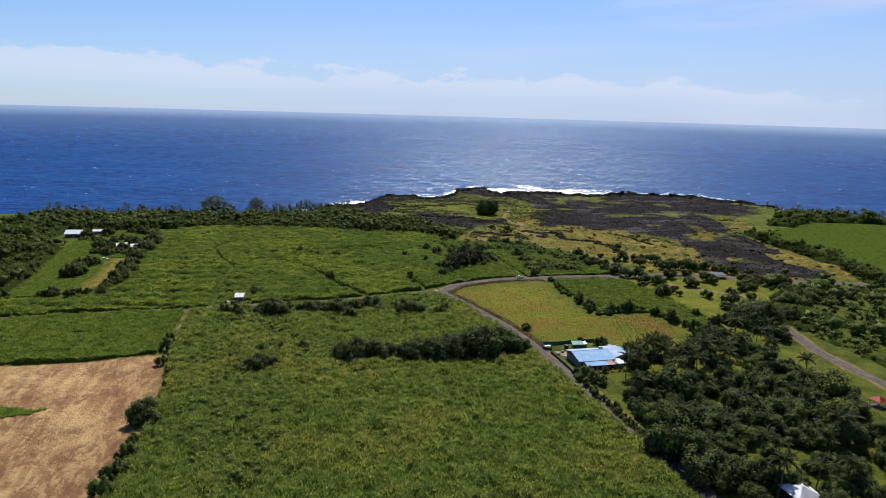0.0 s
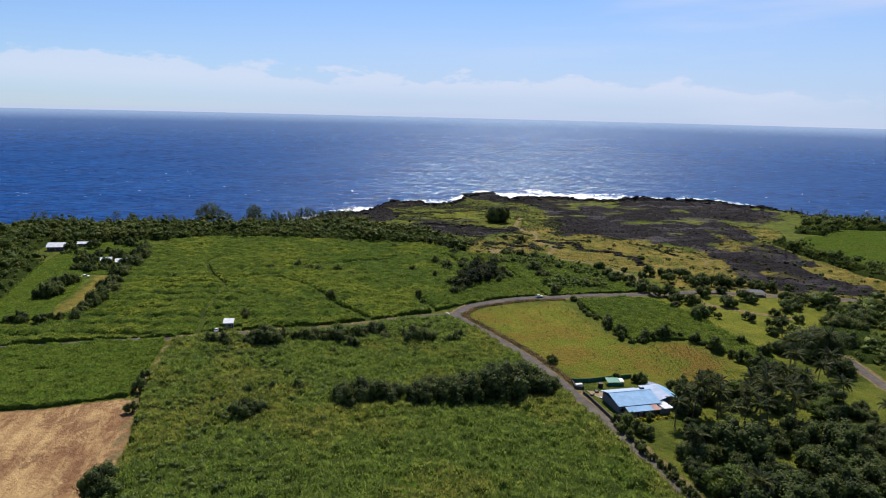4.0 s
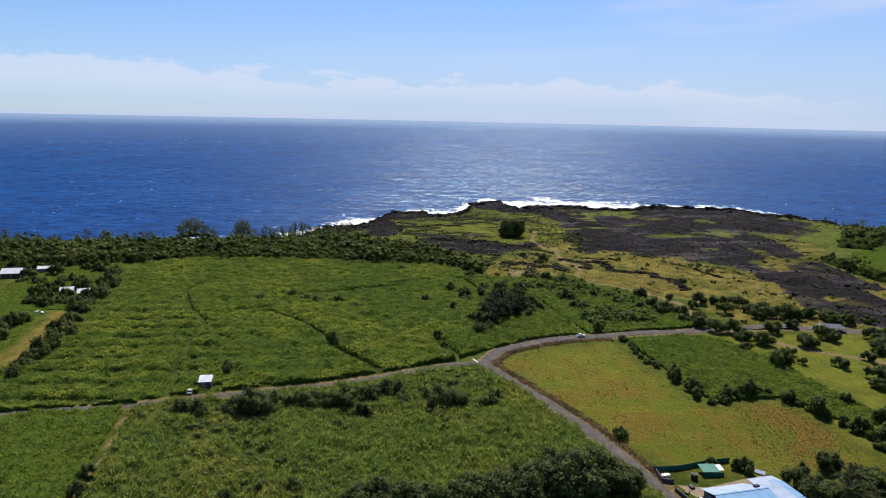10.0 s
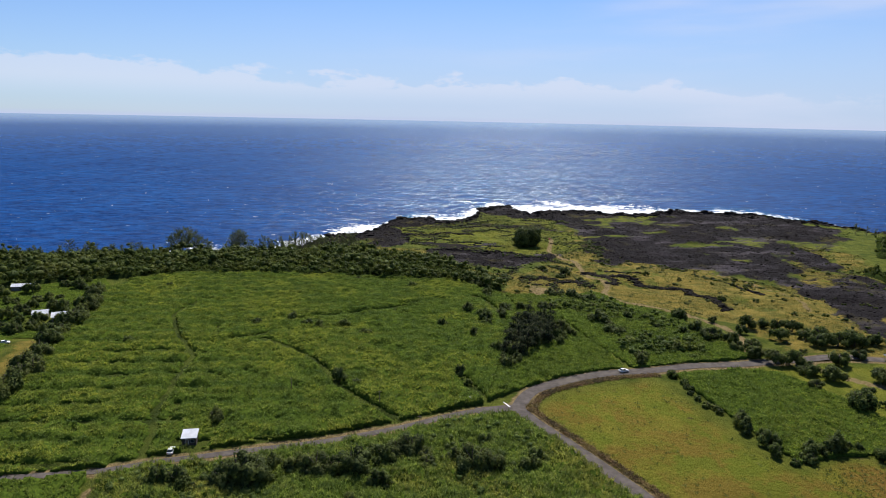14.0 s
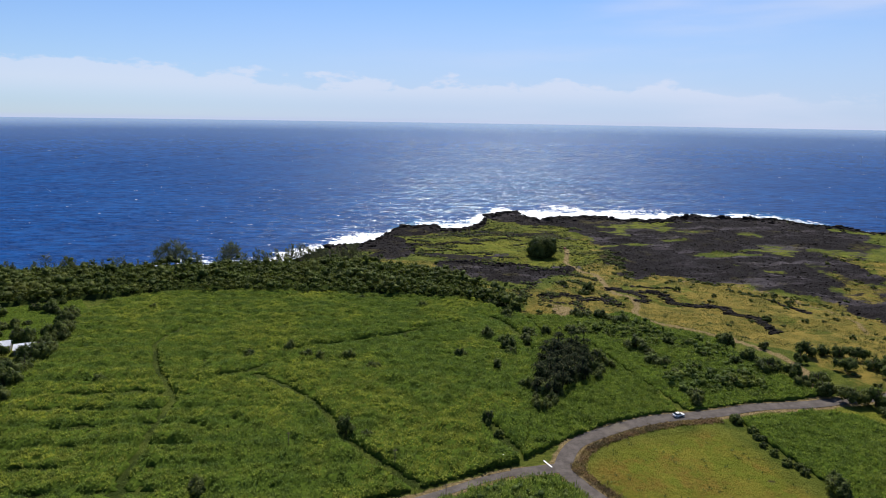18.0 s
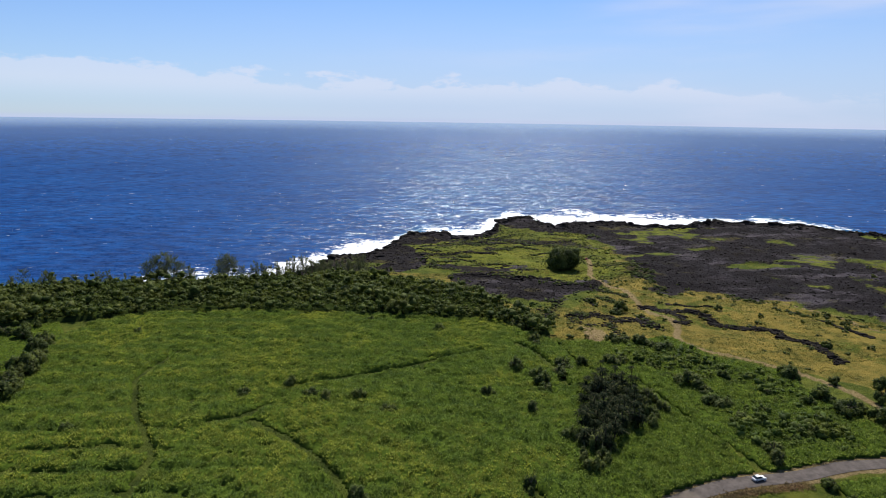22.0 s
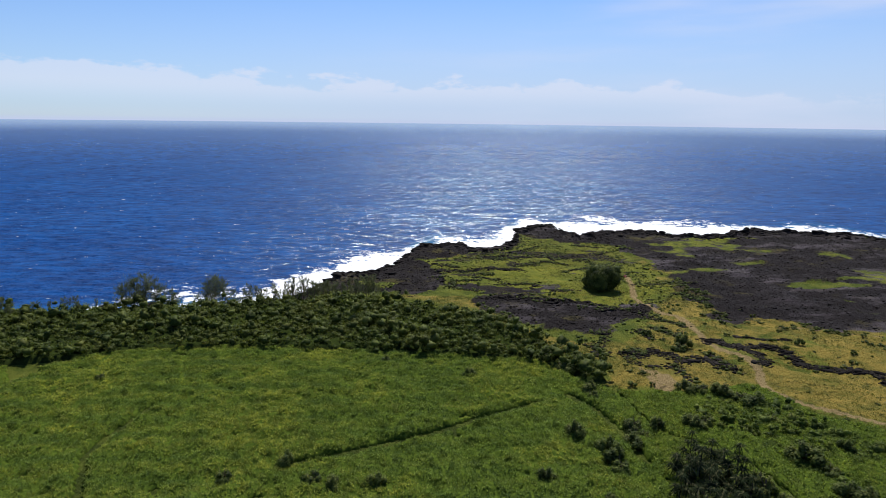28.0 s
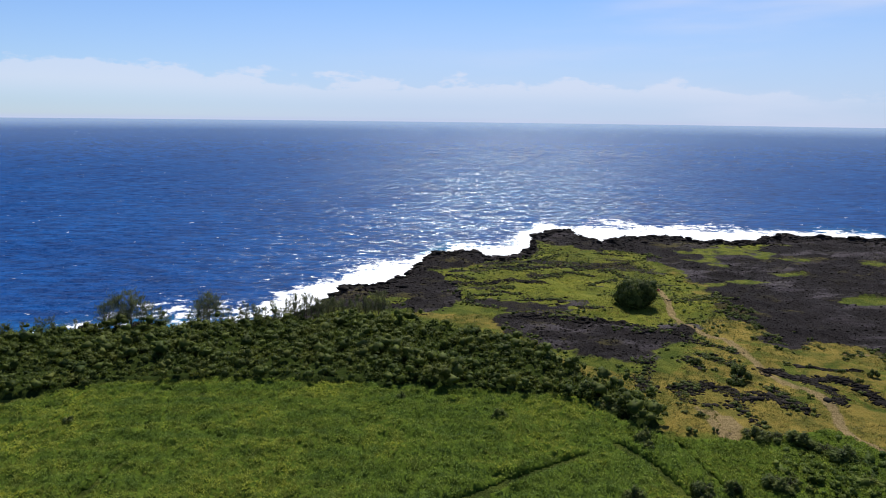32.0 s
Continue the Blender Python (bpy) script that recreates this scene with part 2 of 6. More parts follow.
def sea_material():
    k = Mat("sea")
    foam = k.attr("foam")
    shallow = k.attr("shallow")
    deep = k.mix(k.remap(k.noise(0.006, 4), 0.3, 0.7), (0.0001, 0.0275, 0.138), (0.0002, 0.040, 0.176))
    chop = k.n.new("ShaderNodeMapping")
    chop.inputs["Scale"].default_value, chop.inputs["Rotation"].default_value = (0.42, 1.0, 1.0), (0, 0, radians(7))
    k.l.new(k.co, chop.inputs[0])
    # wave shading put into the water colour: darker troughs, lighter crests
    wave_shade = k.remap(k.noise(0.085, 6, 0.7, chop.outputs[0]), 0.36, 0.66)
    deep = k.mix(wave_shade, k.mix(1.0, deep, (0.45, 0.49, 0.57), "MULTIPLY"), k.mix(1.0, deep, (1.0, 1.35, 1.22), "MULTIPLY"))
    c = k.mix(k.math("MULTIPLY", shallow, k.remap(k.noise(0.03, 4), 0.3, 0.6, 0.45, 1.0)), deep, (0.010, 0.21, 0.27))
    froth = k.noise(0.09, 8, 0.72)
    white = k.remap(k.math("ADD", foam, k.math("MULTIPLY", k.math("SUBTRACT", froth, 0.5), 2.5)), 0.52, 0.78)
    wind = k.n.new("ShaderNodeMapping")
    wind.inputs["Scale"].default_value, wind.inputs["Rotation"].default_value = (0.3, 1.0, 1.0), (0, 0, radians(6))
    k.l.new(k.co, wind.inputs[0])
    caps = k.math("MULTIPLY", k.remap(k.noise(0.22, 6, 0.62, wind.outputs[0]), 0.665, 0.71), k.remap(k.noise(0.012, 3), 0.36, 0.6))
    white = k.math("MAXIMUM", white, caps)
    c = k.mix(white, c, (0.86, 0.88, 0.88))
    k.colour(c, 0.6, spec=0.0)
    slope = None
    for size, stretch, turn, detail, steep in ((38, 0.30, 8, 3, 0.26), (9, 0.45, 5, 3, 0.80), (3.2, 0.5, 9, 3, 1.25), (1.0, 0.7, 0, 2, 1.5)):
        long = k.n.new("ShaderNodeMapping")
        long.inputs["Scale"].default_value, long.inputs["Rotation"].default_value = (stretch / size, 1 / size, 1 / size), (0, 0, radians(turn))
        k.l.new(k.co, long.inputs[0])
        t = k.n.new("ShaderNodeTexNoise")
        t.inputs["Scale"].default_value, t.inputs["Detail"].default_value = 1.0, detail
        k.l.new(long.outputs[0], t.inputs["Vector"])
        v = k.n.new("ShaderNodeVectorMath")
        v.operation = "MULTIPLY_ADD"
        k.l.new(t.outputs["Color"], v.inputs[0])
        v.inputs[1].default_value, v.inputs[2].default_value = (steep * 0.7, steep, 0), (-steep * 0.35, -steep / 2, 0)
        if slope is None:
            slope = v.outputs[0]
        else:
            a = k.n.new("ShaderNodeVectorMath")
            k.l.new(slope, a.inputs[0])
            k.l.new(v.outputs[0], a.inputs[1])
            slope = a.outputs[0]
    up, unit = k.n.new("ShaderNodeVectorMath"), k.n.new("ShaderNodeVectorMath")
    up.inputs[1].default_value, unit.operation = (0, 0, 1), "NORMALIZE"
    k.l.new(slope, up.inputs[0])
    k.l.new(up.outputs[0], unit.inputs[0])
    waves = unit.outputs[0]
    k.l.new(waves, k.b.inputs["Normal"])
    gloss, both, edge = k.n.new("ShaderNodeBsdfGlossy"), k.n.new("ShaderNodeMixShader"), k.n.new("ShaderNodeFresnel")
    gloss.inputs["Roughness"].default_value, gloss.inputs["Color"].default_value = 0.26, (0.82, 0.96, 1.0, 1)
    edge.inputs["IOR"].default_value = 1.33
    k.l.new(waves, gloss.inputs["Normal"])
    amount = k.math("MULTIPLY", k.math("ADD", k.math("MULTIPLY", edge.outputs[0], 0.03), 0.080), k.math("SUBTRACT", 1.0, white))
    k.l.new(amount, both.inputs[0])
    k.l.new(k.b.outputs[0], both.inputs[1])
    k.l.new(gloss.outputs[0], both.inputs[2])
    # aerial haze imitated by transparency: far water lets the pale horizon sky show through
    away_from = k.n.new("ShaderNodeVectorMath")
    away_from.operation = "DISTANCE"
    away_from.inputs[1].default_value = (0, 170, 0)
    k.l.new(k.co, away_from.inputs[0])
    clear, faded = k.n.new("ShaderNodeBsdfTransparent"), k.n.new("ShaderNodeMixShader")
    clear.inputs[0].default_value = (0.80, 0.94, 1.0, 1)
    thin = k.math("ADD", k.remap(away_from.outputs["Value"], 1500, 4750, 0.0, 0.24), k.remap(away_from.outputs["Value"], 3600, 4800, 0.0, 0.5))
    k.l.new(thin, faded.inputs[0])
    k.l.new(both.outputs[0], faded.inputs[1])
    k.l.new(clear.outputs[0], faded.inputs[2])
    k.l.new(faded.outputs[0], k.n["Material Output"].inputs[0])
    return k.m


def asphalt_material():
    k = Mat("asphalt")
    c = k.mix(k.remap(k.noise(0.35, 6, 0.7), 0.35, 0.7), (0.068, 0.057, 0.050), (0.118, 0.100, 0.087))
    c = k.mix(k.math("MULTIPLY", k.remap(k.noise(0.08, 4), 0.55, 0.75), 0.6), c, (0.15, 0.125, 0.095))
    k.colour(c, 0.9, spec=0.1)
    return k.m


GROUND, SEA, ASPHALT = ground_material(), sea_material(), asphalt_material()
CANE = leaf_material("cane_leaf", (0.110, 0.160, 0.029), (0.172, 0.222, 0.040), (0.200, 0.215, 0.036), 0.022, 0.5, 0.5, clumps=0.3, depth=0.8)
CANE_TALL = leaf_material("tall_cane_leaf", (0.138, 0.194, 0.046), (0.235, 0.280, 0.072), (0.350, 0.300, 0.080), 0.026, 0.5, 0.48, clumps=0.42, depth=1.0, spread=(0.46, 0.62))
CANE_ROWS = leaf_material("row_cane_leaf", (0.108, 0.162, 0.034), (0.132, 0.188, 0.039), (0.285, 0.298, 0.050), 0.03, 0.5, 0.68, clumps=0.2, bands=0.42, depth=0.8, spread=(0.47, 0.60))
LEAF = leaf_material("broad_leaf", (0.040, 0.062, 0.015), (0.118, 0.146, 0.034), (0.135, 0.14, 0.038), 0.05, 0.4, 0.45)
LEAF_DARK = leaf_material("dark_leaf", (0.030, 0.046, 0.012), (0.102, 0.126, 0.034), (0.105, 0.115, 0.03), 0.05, 0.35, 0.4)
LEAF_LIGHT = leaf_material("light_leaf", (0.05, 0.085, 0.014), (0.115, 0.15, 0.03), (0.15, 0.15, 0.03), 0.05, 0.35, 0.5)
LEAF_WOODS = leaf_material("woods_leaf", (0.046, 0.070, 0.016), (0.108, 0.136, 0.032), (0.14, 0.145, 0.034), 0.05, 0.45, 0.55, depth=0.8)
LEAF_MID = leaf_material("scrub_leaf", (0.054, 0.084, 0.018), (0.122, 0.155, 0.036), (0.16, 0.16, 0.042), 0.05, 0.35, 0.5)
FIELD = leaf_material("pasture_leaf", (0.085, 0.115, 0.028), (0.14, 0.165, 0.042), (0.21, 0.19, 0.06), 0.03, 0.4, 0.6)
LEAF_RANK = leaf_material("rank_leaf", (0.070, 0.108, 0.026), (0.135, 0.176, 0.046), (0.17, 0.18, 0.045), 0.05, 0.4, 0.4)
NEEDLE = leaf_material("needle_leaf", (0.056, 0.070, 0.040), (0.122, 0.136, 0.078), (0.13, 0.125, 0.075), 0.1, 0.45, 0.4)
FROND = leaf_material("palm_frond", (0.030, 0.044, 0.014), (0.175, 0.185, 0.080), (0.24, 0.20, 0.085), 0.25, 0.35, 0.25, gloss=(0.5, 0.1), rare=0.35)
# canopy sheet of the crops, darker green than the blades above it
FLOOR = Mat("crop_underlayer")
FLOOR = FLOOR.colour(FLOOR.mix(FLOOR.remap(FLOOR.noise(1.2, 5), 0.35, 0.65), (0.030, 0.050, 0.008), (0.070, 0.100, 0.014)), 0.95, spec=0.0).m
# near-black green: the shade between crowns, put into the canopy sheet's colour
SHADE = Mat("crown_gap_shade")
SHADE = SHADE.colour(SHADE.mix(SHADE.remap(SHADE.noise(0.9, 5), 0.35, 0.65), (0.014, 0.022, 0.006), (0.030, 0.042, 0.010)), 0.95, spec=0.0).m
VACOA = leaf_material("strap_leaf", (0.011, 0.019, 0.006), (0.15, 0.145, 0.07), (0.022, 0.023, 0.010), 0.5, 0.15, 0.35, gloss=(0.7, 0.03), depth=0.4, rare=0.90)
TUFT = leaf_material("grass_tuft", (0.045, 0.065, 0.010), (0.14, 0.145, 0.022), (0.20, 0.16, 0.045), 0.04, 0.35, 0.6)
GOLD_TUFT = leaf_material("golden_tuft", (0.080, 0.082, 0.015), (0.205, 0.168, 0.036), (0.088, 0.105, 0.018), 0.035, 0.35, 0.85)
BARK = plain("bark", (0.13, 0.10, 0.075), 0.9, vary=0.4)
DARK_BARK = plain("dark_bark", (0.022, 0.019, 0.014), 0.9, vary=0.4)

# ---- the lie of the land ----
rng = np.random.default_rng(7)


def value_noise(x, y, size, seed):
    """Smooth noise from -1 to 1 with cells of the given size in metres."""
    u, v = np.asarray(x) / size, np.asarray(y) / size
    i, j = np.floor(u), np.floor(v)
    f, g = u - i, v - j
    f, g = f * f * (3 - 2 * f), g * g * (3 - 2 * g)

    def h(a, b):
        s = np.sin(a * 127.1 + b * 311.7 + seed * 74.7) * 43758.5453
        return (s - np.floor(s)) * 2 - 1

    return (h(i, j) * (1 - f) + h(i + 1, j) * f) * (1 - g) + (h(i, j + 1) * (1 - f) + h(i + 1, j + 1) * f) * g


def fbm(x, y, size, seed, octaves=4):
    return sum(value_noise(x, y, size / 2**o, seed + o) * 0.5**o for o in range(octaves))


def inside(x, y, poly):
    x, y = np.asarray(x, float), np.asarray(y, float)
    hit = np.zeros(np.broadcast(x, y).shape, bool)
    for (ax, ay), (bx, by) in zip(poly, poly[1:] + poly[:1]):
        if ay != by:
            hit ^= ((ay > y) != (by > y)) & (x < (bx - ax) * (y - ay) / (by - ay) + ax)
    return hit


def line_distance(x, y, line):
    d = np.full(np.broadcast(x, y).shape, 1e9)
    for (ax, ay), (bx, by) in zip(line, line[1:]):
        t = np.clip(((x - ax) * (bx - ax) + (y - ay) * (by - ay)) / ((bx - ax) ** 2 + (by - ay) ** 2), 0, 1)
        d = np.minimum(d, np.hypot(x - ax - t * (bx - ax), y - ay - t * (by - ay)))
    return d


def smooth_line(pts, step=2.5):
    """A Catmull-Rom curve through the points, in steps of about the given length."""
    p = np.array([pts[0], *pts, pts[-1]], float)
    out = []
    for a, b, c, d in zip(p, p[1:], p[2:], p[3:]):
        n = max(2, int(np.hypot(*(c - b)) / step))
        for t in np.arange(n) / n:
            out.append(0.5 * (2 * b + (c - a) * t + (2 * a - 5 * b + 4 * c - d) * t**2 + (3 * b - a - 3 * c + d) * t**3))
    return np.array([*out, p[-1]])


COAST_X = (-5000, -600, -247, -215, -171, -136, -112, -97, -89, -72, -62, -52, -48.5, -42, -38, -27, -10, 5, 8.5, 33, 40, 50, 57, 61, 74, 84, 101, 107, 116, 124, 135, 152, 179, 206, 221, 243, 266, 290, 328, 350, 370, 380, 392, 412, 425, 436, 455, 466, 505, 640, 900, 5000)
COAST_Y = (300, 600, 633, 645, 653, 658, 668, 694, 736, 742, 756, 773, 798, 817, 835, 860, 868, 862, 845, 848, 851, 872, 904, 936, 954, 974, 970, 941, 921, 908, 915, 941, 947, 941, 921, 912, 917, 940, 963, 962, 955, 934, 944, 938, 905, 884, 858, 830, 744, 690, 640, 400)


def coast(x):
    far = np.clip((np.abs(x) - 60) / 200, 0, 1) + 0.6
    return np.interp(x, COAST_X, COAST_Y) + fbm(x, 0 * x, 26, 3, 3) * 4.5 * far + fbm(x, 0 * x, 8, 6, 2) * 3.0


LAVA_EAST = [(144, 850), (138, 808), (150, 787), (148, 742), (147, 724), (143, 698), (132, 680), (137, 664), (134, 634), (143, 620), (160, 618), (174, 612), (185, 600), (204, 582), (220, 574), (235, 563), (240, 552),
             (235, 536), (233, 515), (232, 496), (229, 468), (235, 446), (246, 428), (263, 421), (288, 424), (295, 436), (294, 452), (295, 486), (300, 530), (306, 557), (312, 590), (318, 620), (330, 655),
             (344, 692), (366, 735), (408, 765), (446, 830), (411, 915), (350, 1000), (187, 1000), (146, 960)]
LAVA_SHELF = [(-110, 660), (-82, 676), (-53, 673), (-34, 664), (-21, 680), (-10, 687), (-10, 712), (-20, 743), (-33, 765), (-27, 782), (-19, 803), (3, 809), (26, 819), (44, 837), (55, 862), (64, 888), (86, 898), (107, 878),
              (129, 867), (148, 865), (150, 1010), (-110, 1010)]
LAVA_WEST = [(4, 675), (25, 669), (41, 665), (56, 661), (66, 641), (76, 646), (88, 650), (101, 644), (104, 634), (95, 626), (84, 620), (75, 612), (64, 599), (55, 588), (41, 591), (32, 598), (25, 612), (16, 628), (11, 645), (4, 656)]
LAVA_GREENS = ([(185, 884), (212, 891), (244, 904), (267, 903), (268, 880), (250, 860), (232, 849), (215, 851), (187, 811), (170, 799), (184, 842)], [(238, 846), (251, 849), (280, 840), (256, 830)],
               [(299, 766), (316, 754), (298, 700), (281, 700), (283, 732)], [(317, 743), (343, 760), (330, 732), (309, 724)], [(225, 900), (300, 915), (300, 903), (240, 893)], [(276, 596), (284, 640), (288, 660), (304, 662), (302, 637), (300, 618), (304, 602), (288, 580), (282, 587)],
               [(326, 664), (330, 712), (334, 726), (356, 740), (380, 740), (372, 700)], [(244, 566), (268, 592), (288, 606), (288, 576), (270, 556), (262, 570)], [(300, 810), (314, 842), (324, 822), (316, 784)])
DRY = [(50, 530), (107, 533), (118, 503), (138, 491), (167, 474), (172, 440), (150, 420), (215, 425), (280, 414), (345, 440), (345, 500), (325, 590), (365, 668),
       (330, 735), (262, 577), (226, 560), (190, 610), (147, 650), (120, 665), (100, 640), (70, 580)]
SOIL = [(-330, 222), (-131, 244), (-103, 251), (-75.6, 261), (-64, 229), (-54, 191), (-50, 165), (-45, 100), (-330, 100)]
MEADOW = [(43, 367), (60, 382), (94, 392), (101, 371), (106, 343), (115, 324), (131, 332), (143, 333), (149, 310), (154, 286), (132, 284), (112, 285), (88, 286), (73, 298), (60, 328)]
BROWN = [(134, 332), (148, 331), (151, 300), (139, 288), (126, 288), (126, 307)]
CLEARING = [(-176, 414), (-182, 430), (-172, 432), (-157.5, 393), (-153, 370), (-151, 350), (-158, 347), (-168, 372), (-169, 385)]
PARK = [(135, 405), (165, 412), (230, 412), (250, 380), (215, 345), (190, 314), (150, 296), (150, 330), (163, 350), (160, 380)]
SLOPE = [(-56, 674), (-22, 668), (-3, 668), (9, 650), (15, 628), (25, 610), (34, 594), (50, 584), (62, 590), (78, 575), (66, 553), (45, 553), (28, 580), (12, 597), (-4, 618), (-11, 634), (-28, 653)]
HEAD = [(-33, 765), (-27, 782), (-19, 803), (3, 809), (26, 819), (44, 837), (55, 862), (64, 889), (86, 899), (107, 878), (129, 867), (146, 865), (136, 825), (134, 783), (148, 775), (148, 730), (146, 700), (158, 702), (156, 687), (145, 668), (134, 664), (126, 645), (106, 636),
        (101, 648), (83, 652), (66, 645), (58, 664), (42, 670), (25, 669), (10, 674), (-2, 677), (-11, 682), (-11, 712), (-21, 743)]
WEDGE = [(120, 662), (147, 640), (185, 610), (226, 555), (234, 558), (215, 604), (198, 624), (160, 660), (155, 729), (148, 767), (150, 832), (138, 800), (135, 740)]
COAST_WOODS = [(-330, 540), (-237, 531), (-200, 550), (-178, 557), (-153, 567), (-118, 572), (-63, 570), (-32, 566), (-2, 562), (28, 554), (45, 530), (50, 545), (28, 586), (5, 618), (-25, 640), (-60, 652), (-90, 655), (-105, 650), (-136, 638), (-171, 638), (-215, 628), (-247, 618), (-330, 600)]
WEST_WOODS = [(-191, 331), (-203, 376), (-233, 457), (-260, 490), (-265, 520), (-237, 531), (-330, 540), (-520, 560), (-520, 300), (-330, 262), (-240, 300)]
EAST_SCRUB = [(228, 405), (300, 396), (335, 380), (420, 330), (420, 230), (250, 225), (222, 262), (216, 300), (205, 338), (235, 372)]
GROVE = [(118, 283), (140, 290), (165, 300), (180, 300), (192, 285), (190, 262), (196, 240), (180, 222), (176, 172), (120, 150), (108, 180), (104, 200), (100, 222), (108, 240), (118, 255)]
ROAD = [(112, 120), (109, 145), (104.1, 170.5), (99.2, 193.8), (93, 219.6), (85.8, 246.5), (77.4, 277.1), (66.6, 307.6), (52, 337), (42, 355.5), (37, 367)]
ROAD_EAST = [(37, 367), (44.3, 381), (59.8, 391.3), (76.8, 398.2), (97.5, 402.3), (116.8, 408.5), (138, 411.5), (158.6, 416), (190, 421.5), (222, 416.5), (252, 413), (290, 410), (420, 400)]
LANE = [(37, 367), (18.8, 363.4), (-4.5, 351.2), (-30, 340.3), (-57.3, 331.8), (-75, 326.5), (-90, 321), (-117, 316), (-146, 309), (-230, 286), (-420, 240)]
DRIVE = [(206, 316), (203, 285), (205, 264), (208, 243), (205, 215), (190, 170), (180, 120)]
PARK_PATH = [(168, 416), (174, 402), (183, 393), (195, 384), (214, 372)]
TRAIL = [(114.5, 728), (107, 691), (101, 668), (101.5, 653), (106, 635), (114, 627), (113.7, 615), (112.8, 597), (111.6, 587), (113.7, 575), (118.5, 566), (120, 558), (118, 548), (113, 537), (111.8, 529), (116, 519), (129.6, 504), (138.4, 495.5), (149, 482), (156, 466), (157, 446), (149, 428), (142, 415)]
BARE = [(65, 553), (68, 543), (66, 530), (68, 523), (74, 527), (78, 538), (75, 548)]
LAVA_TRACK = [(160, 610), (190, 600), (206, 590), (217.5, 576), (223.4, 556), (226, 543), (229, 532), (228, 520), (222, 500)]
FIELD_TRACK = [(-80, 325), (-84, 345), (-89, 358), (-90.5, 371), (-93, 384), (-94.4, 398), (-96, 411.5), (-100, 419), (-115, 442), (-129, 472.6), (-128, 487), (-124, 508)]
EDGE_TRACK = [(-89, 321), (-84, 300), (-77, 264), (-66, 229), (-56, 191), (-51, 160)]
CANE_NEAR = [(-45, 110), (-47, 150), (-53, 192), (-62, 228), (-74, 262), (-88, 318), (-60, 327), (-30, 336), (-5, 347), (17, 359), (30, 364), (42, 358), (56, 334), (68, 306),
             (78, 277), (85, 247), (92, 220), (98, 194), (103, 172), (108, 140), (110, 110)]
CANE_WEST = [(-420, 233), (-330, 225), (-230, 225), (-134, 245.5), (-103, 252), (-79, 262.5), (-91, 319), (-117, 313), (-146, 306), (-230, 283), (-420, 236)]
CANE_BIG = [(-230, 288), (-146, 311), (-117, 318), (-90, 323), (-75, 329), (-57, 335), (-30, 343), (-5, 354), (19, 366), (26, 372), (50, 480), (52, 493), (50, 520), (27, 554), (-2, 563), (-32, 567),
            (-63, 571), (-118, 573), (-153, 568), (-178, 558), (-188, 530), (-185, 505), (-170, 459), (-163, 427), (-156, 395), (-147, 362), (-160, 335), (-230, 318)]
CANE_MID = [(26.5, 372.5), (44, 386), (60, 395), (77, 402), (87, 405), (79, 440), (72, 475), (53, 492), (50.5, 480)]
SCRUB = [(90, 405), (120, 412), (150, 420), (140, 445), (138, 490), (118, 503), (107, 533), (77, 525), (50, 526), (55, 493), (74, 476), (81, 440)]
STRIP = [(106, 397), (134, 404), (150, 402), (157, 388), (164, 369), (167, 346), (173, 325), (174, 305), (163, 297), (159, 308), (154, 326), (147, 336), (131, 334), (118, 330), (112, 360), (108, 378)]
DITCHES = [[(-73.5, 437), (-59.6, 426), (-46.7, 413), (-38, 400), (-28.7, 382), (-18, 369), (-7, 358)], [(-69, 467), (-49, 476), (-23, 489), (-4, 501), (17, 514)],
           [(-87, 436), (-78, 440), (-70, 451)], [(30, 522), (37, 509), (42, 488), (43.5, 470)], [(18.6, 394), (21.5, 384.6), (27, 371)], [(-74, 334.5), (-66, 335.5)], [(-73, 337), (-65, 338)], FIELD_TRACK]
BASE_Y = (100, 300, 420, 560, 700, 850, 960, 1010)
BASE_Z = (24, 20, 19, 15.5, 14, 10, 8, 6)


def lava_mask(x, y, c):
    edge = np.where((x > -85) & (c - y < 24 + 14 * fbm(x, y, 40, 5, 3)), 1.0, 0.0)
    u, v = x + 12 * fbm(x, y, 34, 71, 4), y + 13 * fbm(x, y, 26, 81, 4)
    green = sum(inside(u, v, g) for g in LAVA_GREENS) > 0
    return np.where(green, 0.40, np.maximum(edge, (inside(u, v, LAVA_EAST) | inside(u, v, LAVA_WEST) | inside(u, v, LAVA_SHELF)).astype(float) * (fbm(x * 0.45, y, 26, 95, 4) > -0.66)))


def height(x, y):
    x, y = np.asarray(x, float), np.asarray(y, float)
    c = coast(x)
    h = np.interp(y, BASE_Y, BASE_Z) + fbm(x, y, 90, 11, 3) * 0.5
    lava = lava_mask(x, y, c)
    wild = inside(x, y, DRY) | inside(x, y, HEAD)
    rim = np.clip(1 - (c - y) / 34, 0, 1) * lava
    h = h + lava * (fbm(x, y, 14, 21, 4) * 1.5 + 0.3) + rim * (np.abs(fbm(x, y, 13, 27, 4)) * 5.0 - 0.6) + wild * fbm(x, y, 20, 31, 4) * 1.1
    h = np.minimum(h, 7.5 + 2.6 * fbm(x, y, 11, 29, 3) + (c - y) * 0.5)
    return np.where(y < c, h, np.maximum(h - (y - c) * 2.2 - 2, -12))


